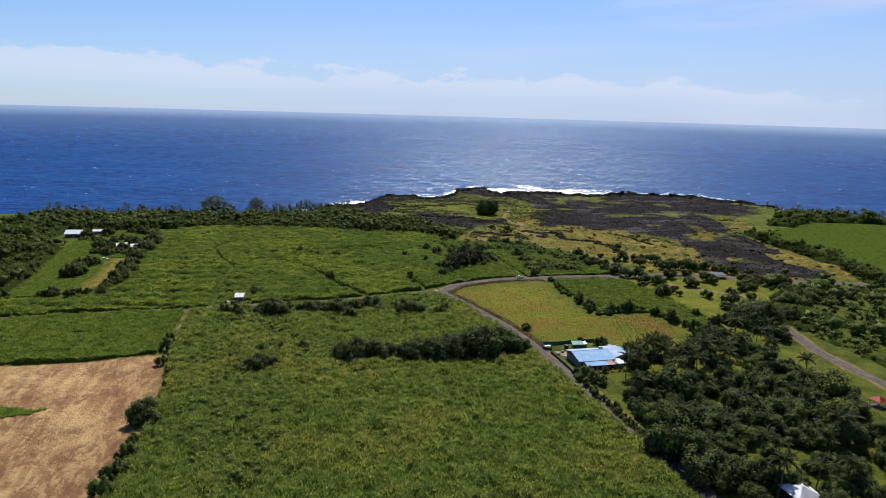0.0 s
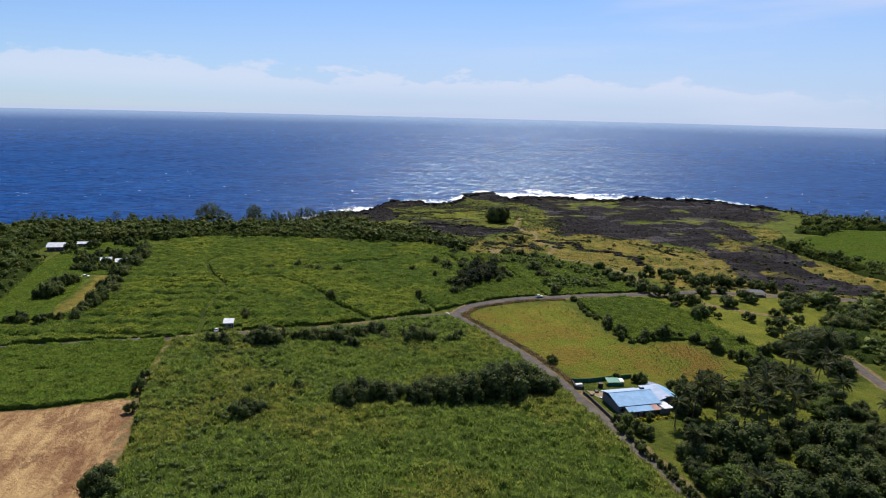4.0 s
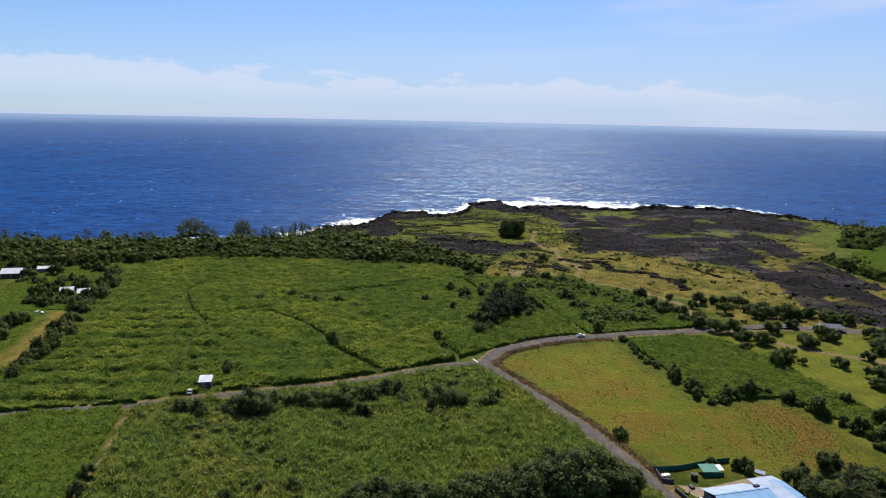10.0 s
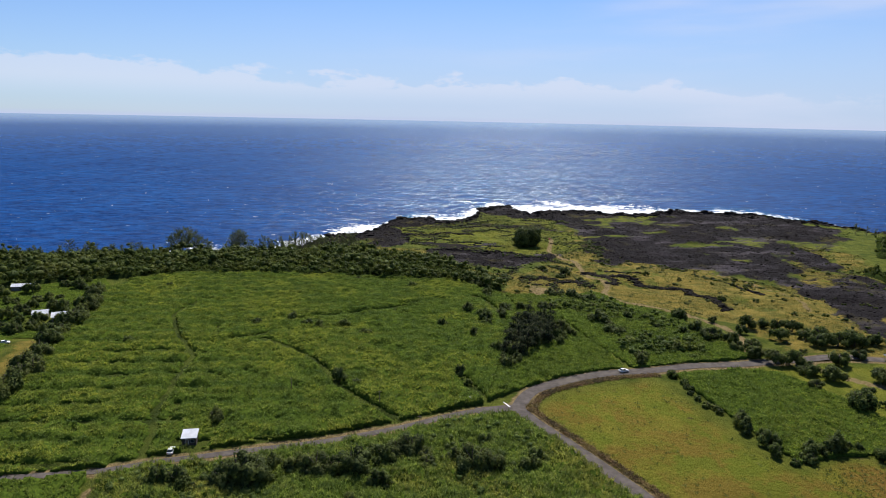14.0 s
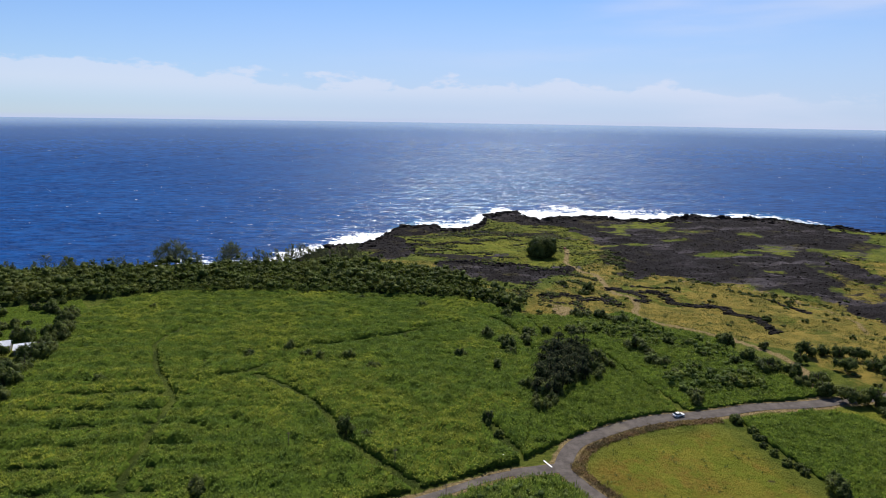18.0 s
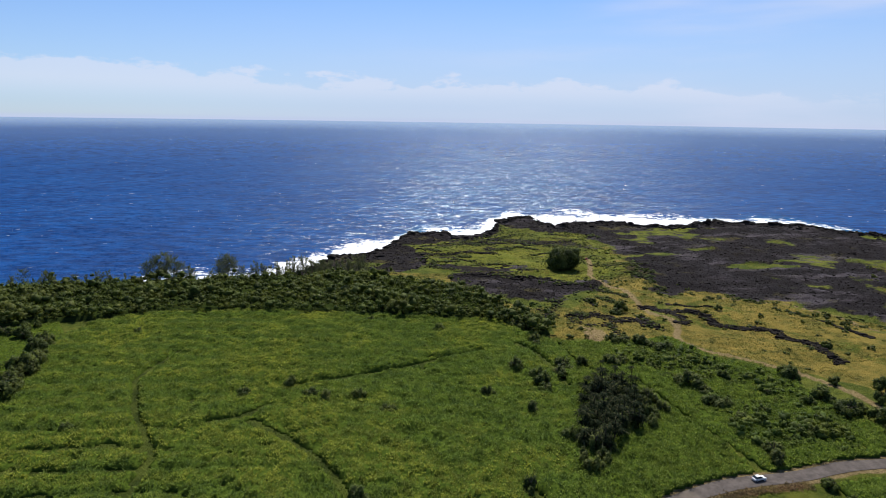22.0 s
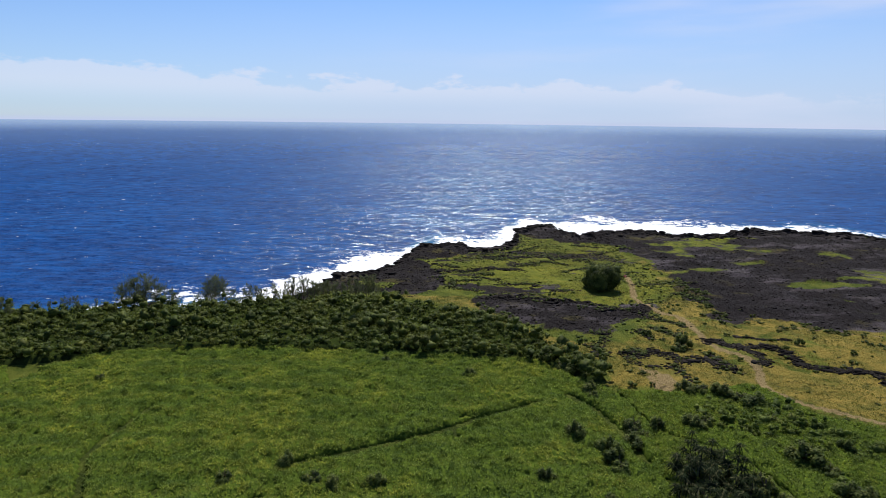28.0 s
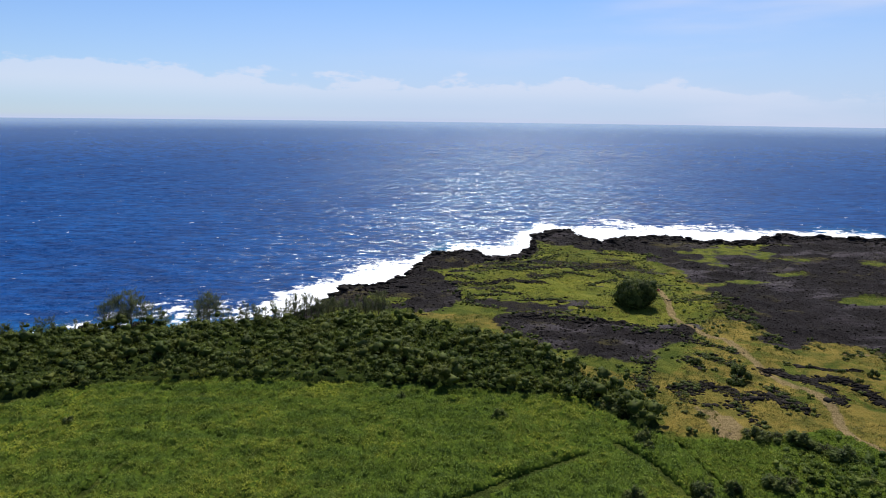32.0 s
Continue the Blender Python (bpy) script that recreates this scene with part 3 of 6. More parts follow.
def make_mesh(name, verts, faces):
    """verts n x 3; faces: a list of index arrays, each m x 3 or m x 4."""
    me = bpy.data.meshes.new(name)
    me.vertices.add(len(verts))
    me.vertices.foreach_set("co", np.asarray(verts, np.float32).ravel())
    faces = [np.asarray(f, np.int32) for f in faces if len(f)]
    idx = np.concatenate([f.ravel() for f in faces])
    sizes = np.concatenate([np.full(len(f), f.shape[1], np.int32) for f in faces])
    me.loops.add(len(idx))
    me.loops.foreach_set("vertex_index", idx)
    me.polygons.add(len(sizes))
    me.polygons.foreach_set("loop_start", np.concatenate([[0], np.cumsum(sizes)[:-1]]).astype(np.int32))
    me.update(calc_edges=True)
    return me


def give(me, name, values):
    me.attributes.new(name, "FLOAT", "POINT").data.foreach_set("value", np.asarray(values, np.float32).ravel())


def grid_faces(nx, ny):
    i = np.arange(nx * ny).reshape(ny, nx)
    return np.stack([i[:-1, :-1], i[:-1, 1:], i[1:, 1:], i[1:, :-1]], -1).reshape(-1, 4)


def graded(a, b, step, far, grow=1.22):
    """Even steps from a to b, growing outwards to -far and far."""
    mid = list(np.arange(a, b + step / 2, step))
    lo, hi, d = [a], [b], step
    while hi[-1] < far:
        d *= grow
        hi.append(hi[-1] + d)
    d = step
    while lo[-1] > -far:
        d *= grow
        lo.append(lo[-1] - d)
    return np.array(lo[:0:-1] + mid + hi[1:])


def blur(a, n=2):
    for _ in range(n):
        a = (np.roll(a, 1, 0) + a + np.roll(a, -1, 0)) / 3
        a = (np.roll(a, 1, 1) + a + np.roll(a, -1, 1)) / 3
    return a


def build_ground():
    xs, ys = graded(-330, 520, 2.8, 4700), graded(140, 1000, 2.8, 4700)
    ys = ys[ys < 1400]
    x, y = np.meshgrid(xs, ys)
    me = make_mesh("ground", np.stack([x, y, height(x, y)], -1).reshape(-1, 3), [grid_faces(len(xs), len(ys))])
    zone = lambda p: blur(inside(x, y, p).astype(float), 1)
    give(me, "lava", blur(lava_mask(x, y, coast(x)), 2) + 0.75 * inside(x, y, HEAD) * (fbm(x * 0.7, y * 1.5, 26, 77, 3) > 0.62))
    give(me, "dry", blur(np.maximum(inside(x + 10 * fbm(x, y, 30, 101, 3), y + 10 * fbm(x, y, 30, 111, 3), DRY), np.maximum(np.maximum(0.75 * inside(x, y, SLOPE), 0.5 * inside(x, y, WEDGE)), 0.85 * inside(x, y, CLEARING))), 2) * (0.75 + 0.35 * fbm(x, y, 40, 121, 3)))
    greens = sum(zone(g) for g in LAVA_GREENS)
    give(me, "lawn", np.maximum(greens * 0.45 + np.maximum(zone(MEADOW), np.maximum(zone(PARK), 0.6 * zone(GROVE))), zone(HEAD) * (0.6 + 0.4 * fbm(x, y, 30, 131, 3))))
    give(me, "soil", zone(SOIL))
    give(me, "meadow", zone(MEADOW))
    give(me, "brown", blur(np.maximum(inside(x, y, BROWN), 0.8 * inside(x, y, MEADOW) * (line_distance(x, y, ROAD_EAST[:5]) < 11)).astype(float), 2))
    # ground is darker under woods, scrub, grove and cane
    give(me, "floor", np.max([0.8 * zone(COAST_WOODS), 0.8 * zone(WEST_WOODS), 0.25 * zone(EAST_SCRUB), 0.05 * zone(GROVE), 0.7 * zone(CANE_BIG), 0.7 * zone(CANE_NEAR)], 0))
    d = np.minimum(line_distance(x, y, TRAIL) - 0.5, line_distance(x, y, PARK_PATH) - 0.8)
    d = np.minimum(d, line_distance(x, y, EDGE_TRACK) + 0.4)
    d = np.minimum(d, line_distance(x, y, FIELD_TRACK) + 1.7)
    d = np.minimum(d, line_distance(x, y, LAVA_TRACK) + 0.2)
    d = np.where(inside(x, y, BARE), 0.9, d)
    for road, half in ((ROAD, 2.6), (ROAD_EAST, 3.0), (LANE, 1.8), (DRIVE, 2.2)):
        d = np.minimum(d, line_distance(x, y, road) - half)
    give(me, "path", np.clip(1.2 - d / 2.2, 0, 1))
    me.materials.append(GROUND)
    for p in me.polygons:
        p.use_smooth = True
    return tagged(new("ground", me), "grassy volcanic coastal land with fields and bare lava", "ground", kind="structure")


def build_sea():
    xs, ys = graded(-330, 560, 5.0, 4800, 1.07), graded(600, 1150, 5.0, 4800, 1.07)
    ys = ys[ys > 200]
    x, y = np.meshgrid(xs, ys)
    r = np.hypot(x, y - 170)
    k = np.minimum(1, 4700 / r)
    x, y, r = x * k, 170 + (y - 170) * k, r * k
    z = np.where(r > 1500, 92 * (np.maximum(r - 1500, 0) / 3200) ** 2, 0)
    faces = grid_faces(len(xs), len(ys))
    faces = faces[r.ravel()[faces].min(1) < 4699]
    me = make_mesh("sea", np.stack([x, y, z], -1).reshape(-1, 3), [faces])
    fall = np.clip((coast(x + 20) - coast(x - 20)) / 40, -3, 3)
    off = (y - coast(x)) / (1 + (np.hypot(1, fall) - 1) * np.clip((x - 330) / 90, 0, 1))
    reach = np.interp(x, (-290, -278, -249, -220, -200, -154, -137, -120, -110, -88, -65, -42, -27, 11, 40, 50, 69, 90, 117, 160, 210, 248, 284, 312, 344, 390, 421, 470, 505, 600), (40, 55, 85, 120, 125, 108, 128, 155, 200, 158, 158, 105, 72, 112, 122, 130, 85, 120, 178, 172, 168, 190, 150, 120, 95, 88, 92, 80, 110, 60))
    thick = np.interp(x, (-260, -150, -122, -100, 500, 600), (0.5, 0.62, 0.95, 1.0, 1.0, 0.6))
    band = np.clip(1.12 - off / reach + 0.16 * fbm(x, y, 45, 91, 3), 0, 1)
    give(me, "foam", np.where(off < -12, 0, np.clip(band * 1.6, 0, 1) * thick))
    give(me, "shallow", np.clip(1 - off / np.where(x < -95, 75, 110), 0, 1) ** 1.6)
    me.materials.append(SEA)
    for p in me.polygons:
        p.use_smooth = True
    return tagged(new("sea", me), "deep blue ocean with wind chop and white surf", "sea", kind="structure")


build_ground()
build_sea()


def ribbon(name, line, width, mat, label, category="road", lift=0.10):
    p = smooth_line(line)
    t = np.gradient(p, axis=0)
    t /= np.linalg.norm(t, axis=1)[:, None]
    side = np.stack([t[:, 1], -t[:, 0]], -1)
    cols = np.linspace(-0.5, 0.5, 5)
    wob = 1 + 0.06 * fbm(p[:, 0], p[:, 1], 9, 17, 2)
    q = p[:, None, :] + side[:, None, :] * (cols[None, :, None] * width * wob[:, None, None])
    z = height(q[..., 0], q[..., 1]).max(1, keepdims=True) + lift + 0.04 * (1 - (2 * cols) ** 2)
    me = make_mesh(name, np.concatenate([q, z[..., None]], -1).reshape(-1, 3), [grid_faces(5, len(p))[:, ::-1]])
    me.materials.append(mat)
    return tagged(new(name, me), label, category, kind="structure")


ribbon("road", ROAD, 4.6, ASPHALT, "narrow grey asphalt country road between fields")
ribbon("road_east", ROAD_EAST, 5.4, ASPHALT, "grey asphalt road curving along the cane", lift=0.13)
ribbon("lane", LANE, 2.9, ASPHALT, "narrow worn asphalt lane beside the cane field", lift=0.08)
ribbon("road_mouth", [(38, 367.5), (30, 366), (22, 364.2)], 5.0, ASPHALT, "worn asphalt mouth of the side lane", lift=0.115)
ribbon("drive", DRIVE, 4.4, ASPHALT, "grey asphalt drive through a palm garden")


# ---- things that grow ----
def blades(x, y, z, count, length, width, lean=(0.5, 1.2)):
    """Arching leaf blades: count at every point, each a kite bent at its middle."""
    n = len(x) * count
    x, y, z = (np.repeat(a, count) for a in (x, y, z))
    a, ln, wd = rng.uniform(0, 2 * np.pi, n), length * rng.uniform(0.6, 1.2, n), width * rng.uniform(0.7, 1.3, n)
    x, y = x + rng.normal(0, 0.25, n), y + rng.normal(0, 0.25, n)
    out = rng.uniform(*lean, n) * ln
    dx, dy = np.cos(a), np.sin(a)
    px, py = -dy * wd / 2, dx * wd / 2
    mx, my, mz = x + dx * out * 0.4, y + dy * out * 0.4, z + ln * 0.62
    tx, ty, tz = x + dx * out, y + dy * out, z + ln * rng.uniform(0.35, 0.95, n)
    v = np.stack([np.stack([x, y, z], -1), np.stack([mx + px, my + py, mz], -1), np.stack([tx, ty, tz], -1), np.stack([mx - px, my - py, mz], -1)], 1).reshape(-1, 3)
    return v, np.arange(n * 4).reshape(-1, 4)


KEEP_CLEAR = [(ROAD, 3.3), (ROAD_EAST, 3.6), (LANE[:6], 4.0), (LANE[5:], 1.3), (EDGE_TRACK, 1.2)]


def scatter(poly, per_m2, clear=0.0):
    p = np.array(poly)
    (x0, y0), (x1, y1) = p.min(0), p.max(0)
    n = int((x1 - x0) * (y1 - y0) * per_m2)
    x, y = rng.uniform(x0, x1, n), rng.uniform(y0, y1, n)
    ok = inside(x, y, poly)
    x, y = x[ok], y[ok]
    ok = np.ones(len(x), bool)
    for line, half in KEEP_CLEAR:
        ok &= line_distance(x, y, line) > half + clear
    return x[ok], y[ok]


def crop(name, poly, tall, per_m2, count, length, width, mat, label, ditches=(), rows=0.0, lean=(0.3, 0.95)):
    """A field of leafy crop: a rough canopy with an edge, and blades standing out of it."""
    p = np.array(poly)
    s = 1.3
    (x0, y0), (x1, y1) = p.min(0), p.max(0)
    gx, gy = np.meshgrid(np.arange(x0, x1 + s, s), np.arange(y0, y1 + s, s))

    def top(x, y):
        h = tall * (0.56 + 0.16 * fbm(x, y, 14, 41, 3) + 0.30 * value_noise(x, y, 4.6, 47) + 0.26 * value_noise(x, y, 2.1, 49))
        if rows:
            ph = (y - 0.06 * x - ROW_START) / ROW_GAP
            h = h - rows * np.exp(-((ph - np.round(ph) + 0.05 * value_noise(x, y, 12, 51)) / 0.13) ** 2) * np.clip(0.9 + 0.6 * value_noise(x, y, 60, 53) - (x + 90) / 60, 0.0, 1) * np.clip((455 - y) / 40, 0.2, 1)
        for line in ditches:
            h = h * np.clip(line_distance(x, y, line) / 1.6 - (0.6 if line is FIELD_TRACK else 0.75), 0.0, 1)
        return h

    cx, cy = gx[:-1, :-1] + s / 2, gy[:-1, :-1] + s / 2
    ok = inside(cx, cy, poly) & (top(cx, cy) > 0.1 * tall)
    for line, half in KEEP_CLEAR:
        ok &= line_distance(cx, cy, line) > half + 0.7
    gz = height(gx, gy)
    n = gx.size
    v = np.concatenate([np.stack([gx, gy, gz + top(gx, gy)], -1).reshape(-1, 3), np.stack([gx, gy, gz - 0.1], -1).reshape(-1, 3)])
    i = np.arange(n).reshape(gx.shape)
    q = [np.stack([i[:-1, :-1], i[:-1, 1:], i[1:, 1:], i[1:, :-1]], -1)[ok]]
    pad = np.pad(ok, 1)
    inner = pad[1:-1, 1:-1]
    for shift, (a, b) in (((0, 1), ((0, 0), (0, 1))), ((2, 1), ((1, 1), (1, 0))), ((1, 0), ((1, 0), (0, 0))), ((1, 2), ((0, 1), (1, 1)))):
        other = pad[shift[0]:shift[0] + ok.shape[0], shift[1]:shift[1] + ok.shape[1]]
        e = inner & ~other
        r, c = np.nonzero(e)
        ia, ib = i[r + a[0], c + a[1]], i[r + b[0], c + b[1]]
        q.append(np.stack([ib, ia, ia + n, ib + n], -1))
    quads = np.concatenate(q)
    used, inv = np.unique(quads, return_inverse=True)
    v, quads = v[used], inv.reshape(-1, 4)
    x, y = scatter(poly, per_m2)
    ok = top(x, y) > 0.30 * tall * rng.uniform(0.2, 1.3, len(x))
    x, y = x[ok], y[ok]
    bv, bq = blades(x, y, height(x, y) + top(x, y) - 0.30 * length, count, length, width, lean)
    me = make_mesh(name, np.concatenate([v, bv]), [np.concatenate([quads, bq + len(v)])])
    me.materials.append(mat)
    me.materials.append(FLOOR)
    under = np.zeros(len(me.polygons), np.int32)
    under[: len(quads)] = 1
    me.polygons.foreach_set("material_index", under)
    return tagged(new(name, me), label, "crop field", kind="stuff")



crop("tall_cane", CANE_NEAR, 3.0, 1.9, 7, 2.0, 0.16, CANE_TALL, "tall rough green sugar cane beside the road", lean=(0.12, 0.65))
crop("west_cane", CANE_WEST, 2.2, 0.85, 6, 1.3, 0.22, CANE, "low bright green young cane beside bare soil", rows=0.4)
crop("big_cane", CANE_BIG, 2.7, 1.15, 6, 1.4, 0.22, CANE_ROWS, "wide bright green cane field with rows and ditches", DITCHES, rows=1.2)
crop("middle_cane", CANE_MID, 2.0, 1.6, 6, 1.4, 0.2, CANE, "green cane beside the bend of the road")
crop("scrub", SCRUB, 1.8, 1.2, 6, 1.3, 0.24, CANE, "rough green scrub beside dry grass", [[(72.3, 467.4), (76, 448), (82, 431), (85.5, 418), (86, 403)]])
crop("strip_cane", STRIP, 1.8, 1.5, 6, 1.3, 0.2, CANE, "green strip of young cane behind a hedge")


# ---- trees, palms and bushes ----
def part(name, me, mat, parent, label=""):
    """Links a mesh or a bmesh as one object under a thing or under a part."""
    if isinstance(me, bmesh.types.BMesh):
        bm, me = me, bpy.data.meshes.new(name)
        bmesh.ops.recalc_face_normals(bm, faces=bm.faces)
        bm.to_mesh(me)
        bm.free()
    if not me.materials:
        me.materials.append(mat)
    ob = new(name, me)
    ob.parent = parent
    return tagged(ob, label)


def thing(name, label, category, group="", at=(0, 0, 0), turn=0.0):
    ob = new(name)
    ob.empty_display_size = 0.5
    ob.matrix_basis = pose(*at, 0, 0, turn)
    return tagged(ob, label, category, group)


def ball(cuts):
    """A sphere of quads from a cube with cuts x cuts faces a side."""
    seen, faces = {}, []
    for axis in range(3):
        for side in (-1, 1):
            for i in range(cuts):
                for j in range(cuts):
                    f = []
                    for a, b in ((0, 0), (1, 0), (1, 1), (0, 1)):
                        p = [0, 0, 0]
                        p[axis], p[(axis + 1) % 3], p[(axis + 2) % 3] = side * cuts, 2 * (i + a) - cuts, 2 * (j + b) - cuts
                        f.append(seen.setdefault(tuple(p), len(seen)))
                    faces.append(f if side > 0 else f[::-1])
    v = np.array(list(seen), float)
    return v / np.linalg.norm(v, axis=1)[:, None], np.array(faces)


BALLS = {n: ball(n) for n in (2, 3)}


def leaf_cloud(centres, radii, per, size, up=0.25, loose=0.24, core=3, lumpy=(0.6, 1.15)):
    q, f = leaf_cards(centres, radii, per, size, up, loose)
    if not core:
        return q, f
    bv, bf = BALLS[core]
    n = len(centres)
    v = np.asarray(centres)[:, None] + bv[None] * np.asarray(radii)[:, None] * 0.72 * rng.uniform(*lumpy, (n, len(bv), 1))
    return join((v.reshape(-1, 3), (bf[None] + len(bv) * np.arange(n)[:, None, None]).reshape(-1, 4)), (q, f))


def leaf_cards(centres, radii, per, size, up, loose):
    """Leaf clumps on the shells of many blobs, facing outwards and upwards."""
    c, r = np.repeat(centres, per, 0), np.repeat(radii, per, 0)
    n = len(c)
    d = rng.normal(size=(n, 3))
    d[:, 2] += up
    d /= np.linalg.norm(d, axis=1)[:, None]
    p = c + d * r * rng.uniform(0.62, 1.12, (n, 1))
    nrm = d + rng.normal(0, loose, (n, 3)) + np.array([0, 0, 0.35])
    nrm /= np.linalg.norm(nrm, axis=1)[:, None]
    a = np.cross(nrm, rng.normal(size=(n, 3)))
    a /= np.linalg.norm(a, axis=1)[:, None]
    b = np.cross(nrm, a)
    s = size * rng.uniform(0.55, 1.25, (n, 1))
    q = np.stack([p - a * s * 0.6, p - b * s * 0.42, p + a * s * 0.6 - nrm * s * 0.15, p + b * s * 0.42], 1)
    return q.reshape(-1, 3), np.arange(n * 4).reshape(-1, 4)


def tube(path, radii, sides=7):
    path, radii = np.asarray(path, float), np.asarray(radii, float)
    t = np.gradient(path, axis=0)
    t /= np.linalg.norm(t, axis=1)[:, None]
    ref = np.array([1.0, 0.2, 0.1])
    u = np.cross(t, ref)
    u /= np.linalg.norm(u, axis=1)[:, None]
    w = np.cross(t, u)
    a = np.arange(sides) * 2 * np.pi / sides
    v = path[:, None] + radii[:, None, None] * (np.cos(a)[None, :, None] * u[:, None] + np.sin(a)[None, :, None] * w[:, None])
    i = np.arange(len(path) * sides).reshape(len(path), sides)
    j = np.roll(i, -1, 1)
    return v.reshape(-1, 3), np.stack([i[:-1], j[:-1], j[1:], i[1:]], -1).reshape(-1, 4)


def join(*pieces):
    vs, fs, n = [], [], 0
    for v, f in pieces:
        vs.append(v)
        fs.append(f + n)
        n += len(v)
    return np.concatenate(vs), np.concatenate(fs)


def trunk_mesh(h, r, spread):
    pieces = [tube([(0, 0, -0.4), (0.05, 0, h * 0.3), (0.12, 0.05, h * 0.55), (0.1, 0.1, h * 0.8)], [r * 1.3, r, r * 0.8, r * 0.45])]
    for k in range(5):
        a = k * 1.26 + 0.4
        e = np.array([np.cos(a) * spread, np.sin(a) * spread, h * (0.72 + 0.06 * k)])
        pieces.append(tube([(0.1, 0.03, h * 0.42), e * 0.5 + np.array([0, 0, h * 0.22]), e], [r * 0.55, r * 0.38, r * 0.15], 5))
    v, f = join(*pieces)
    return make_mesh("trunk", v, [f])


def broadleaf(name, label, category, h, w, blobs, per, size, base, mat=None, group=""):
    """A leafy tree or bush: trunk with limbs, and a crown of leaf clumps with gaps. base: where the crown begins."""
    root = thing(name, label, category, group)
    part("trunk", trunk_mesh(h, 0.028 * h + 0.04, w * 0.55), BARK, root)
    a, q = rng.uniform(0, 2 * np.pi, blobs), np.sqrt(rng.uniform(0.02, 1, blobs))
    z = base + (h - base) * (0.18 + 0.62 * rng.uniform(0, 1, blobs) * (1.1 - 0.55 * q))
    c = np.stack([np.cos(a) * q * w * 0.72, np.sin(a) * q * w * 0.72, z], -1)
    r = np.stack([w * rng.uniform(0.26, 0.42, blobs)] * 2 + [(h - base) * rng.uniform(0.22, 0.36, blobs)], -1)
    v, f = leaf_cloud(c, r, per, size, core=2)
    crown = make_mesh("crown", v, [f])
    part("crown", crown, mat or LEAF, root)
    return root


def conifer(name, label, h, w, sprays, group=""):
    """A wispy needle tree: many thin upswept sprays on slender branches."""
    root = thing(name, label, "tree", group)
    part("trunk", make_mesh("trunk", *[(lambda v, f: (v, [f]))(*tube([(0, 0, -0.4), (0.2, 0, h * 0.5), (0.1, 0.1, h * 0.97)], [0.24, 0.14, 0.03], 6))][0]), BARK, root)
    pts = []
    for k in range(sprays):
        z0, a = h * (0.08 + 0.88 * (k + rng.uniform(0, 1)) / sprays), rng.uniform(0, 2 * np.pi)
        reach = w * (1.15 - 0.75 * z0 / h) * rng.uniform(0.5, 1.15)
        for t in np.linspace(0.25, 1, 6):
            pts.append((np.cos(a) * reach * t, np.sin(a) * reach * t, z0 + reach * t * rng.uniform(0.35, 0.75)))
    x, y, z = np.array(pts).T
    v, q = blades(x, y, z - 0.5, 8, 2.3, 0.065, (0.05, 0.5))
    part("crown", make_mesh("crown", v, [q]), NEEDLE, root)
    return root


def frond_mesh(length, droop, seed):
    r = np.random.default_rng(seed)
    k = 15
    s = np.linspace(0, 1, k)
    x, z = length * s * (1 - 0.18 * s * droop), length * (0.42 * s - (0.42 + 0.55 * droop) * s**2)
    rx, rf = tube(np.stack([x, 0 * x, z], -1), np.interp(s, (0, 1), (0.07, 0.015)), 3)
    vs, fs = [], []
    for i in range(1, k):
        for side in (-1, 1):
            ll = 0.95 * np.sin(np.pi * (0.12 + 0.83 * s[i])) * r.uniform(0.8, 1.15)
            o = np.array([x[i], 0, z[i]])
            tip = o + np.array([ll * 0.42, side * ll * 0.82, -ll * (0.28 + 0.35 * droop)])
            w = np.array([0.3, 0, 0.01])
            mid = (o + tip) / 2 + np.array([0, 0, 0.05])
            fs.append(np.arange(4) + 4 * len(fs))
            vs += [o - w * 0.4, mid - w, tip, mid + w]
    v, f = join((rx, rf), (np.array(vs), np.array(fs)))
    return make_mesh("frond", v, [f])


FRONDS = [frond_mesh(3.9, d, i) for i, d in enumerate((0.15, 0.5, 0.85, 1.15))]
for f in FRONDS:
    f.materials.append(FROND)
NUT = plain("coconut", (0.16, 0.14, 0.04), 0.6, vary=0.4)


def palm(h, lean, seed, label):
    r = np.random.default_rng(seed)
    root = thing("palm_tree", label, "palm tree", "coconut palms")
    s = np.linspace(0, 1, 7)
    line = np.stack([lean * s**1.7, 0.3 * np.sin(2.5 * s), h * s], -1)
    line[0, 2] = -0.4
    part("trunk", make_mesh("trunk", *[(v, [q]) for v, q in [tube(line, np.interp(s, (0, 0.15, 1), (0.26, 0.17, 0.11)), 7)]][0]), BARK, root)
    for i in range(18):
        o = new("frond", FRONDS[min(3, int(i * 4 / 18 + r.uniform(-0.3, 0.6)))])
        o.parent = root
        o.matrix_basis = Matrix.Translation((lean, 0.18, h)) @ pose(0, 0, 0, 0, -r.uniform(45, 60) + i * 3.7, i * 137.5 + r.uniform(-12, 12)) @ Matrix.Scale(r.uniform(0.85, 1.12), 4)
    v, f = leaf_cloud(np.array([(lean + 0.2 * math.cos(k * 1.3), 0.18 + 0.2 * math.sin(k * 1.3), h - 0.25) for k in range(5)]), np.full((5, 3), 0.13), 10, 0.16)
    part("nuts", make_mesh("nuts", v, [f]), NUT, root)
    return root


def plant(model, x, y, scale=1.0, turn=None, tall=1.0, sink=0.0):
    turn = rng.uniform(0, 360) if turn is None else turn
    m = pose(x, y, float(height(x, y)) - sink, 0, 0, turn) @ Matrix.Diagonal((scale, scale, scale * tall, 1))
    return copy_thing(model, m)


def away(model):
    """The first of a kind is only the pattern for its copies."""
    for o in (*model.children_recursive, model):
        bpy.data.objects.remove(o)


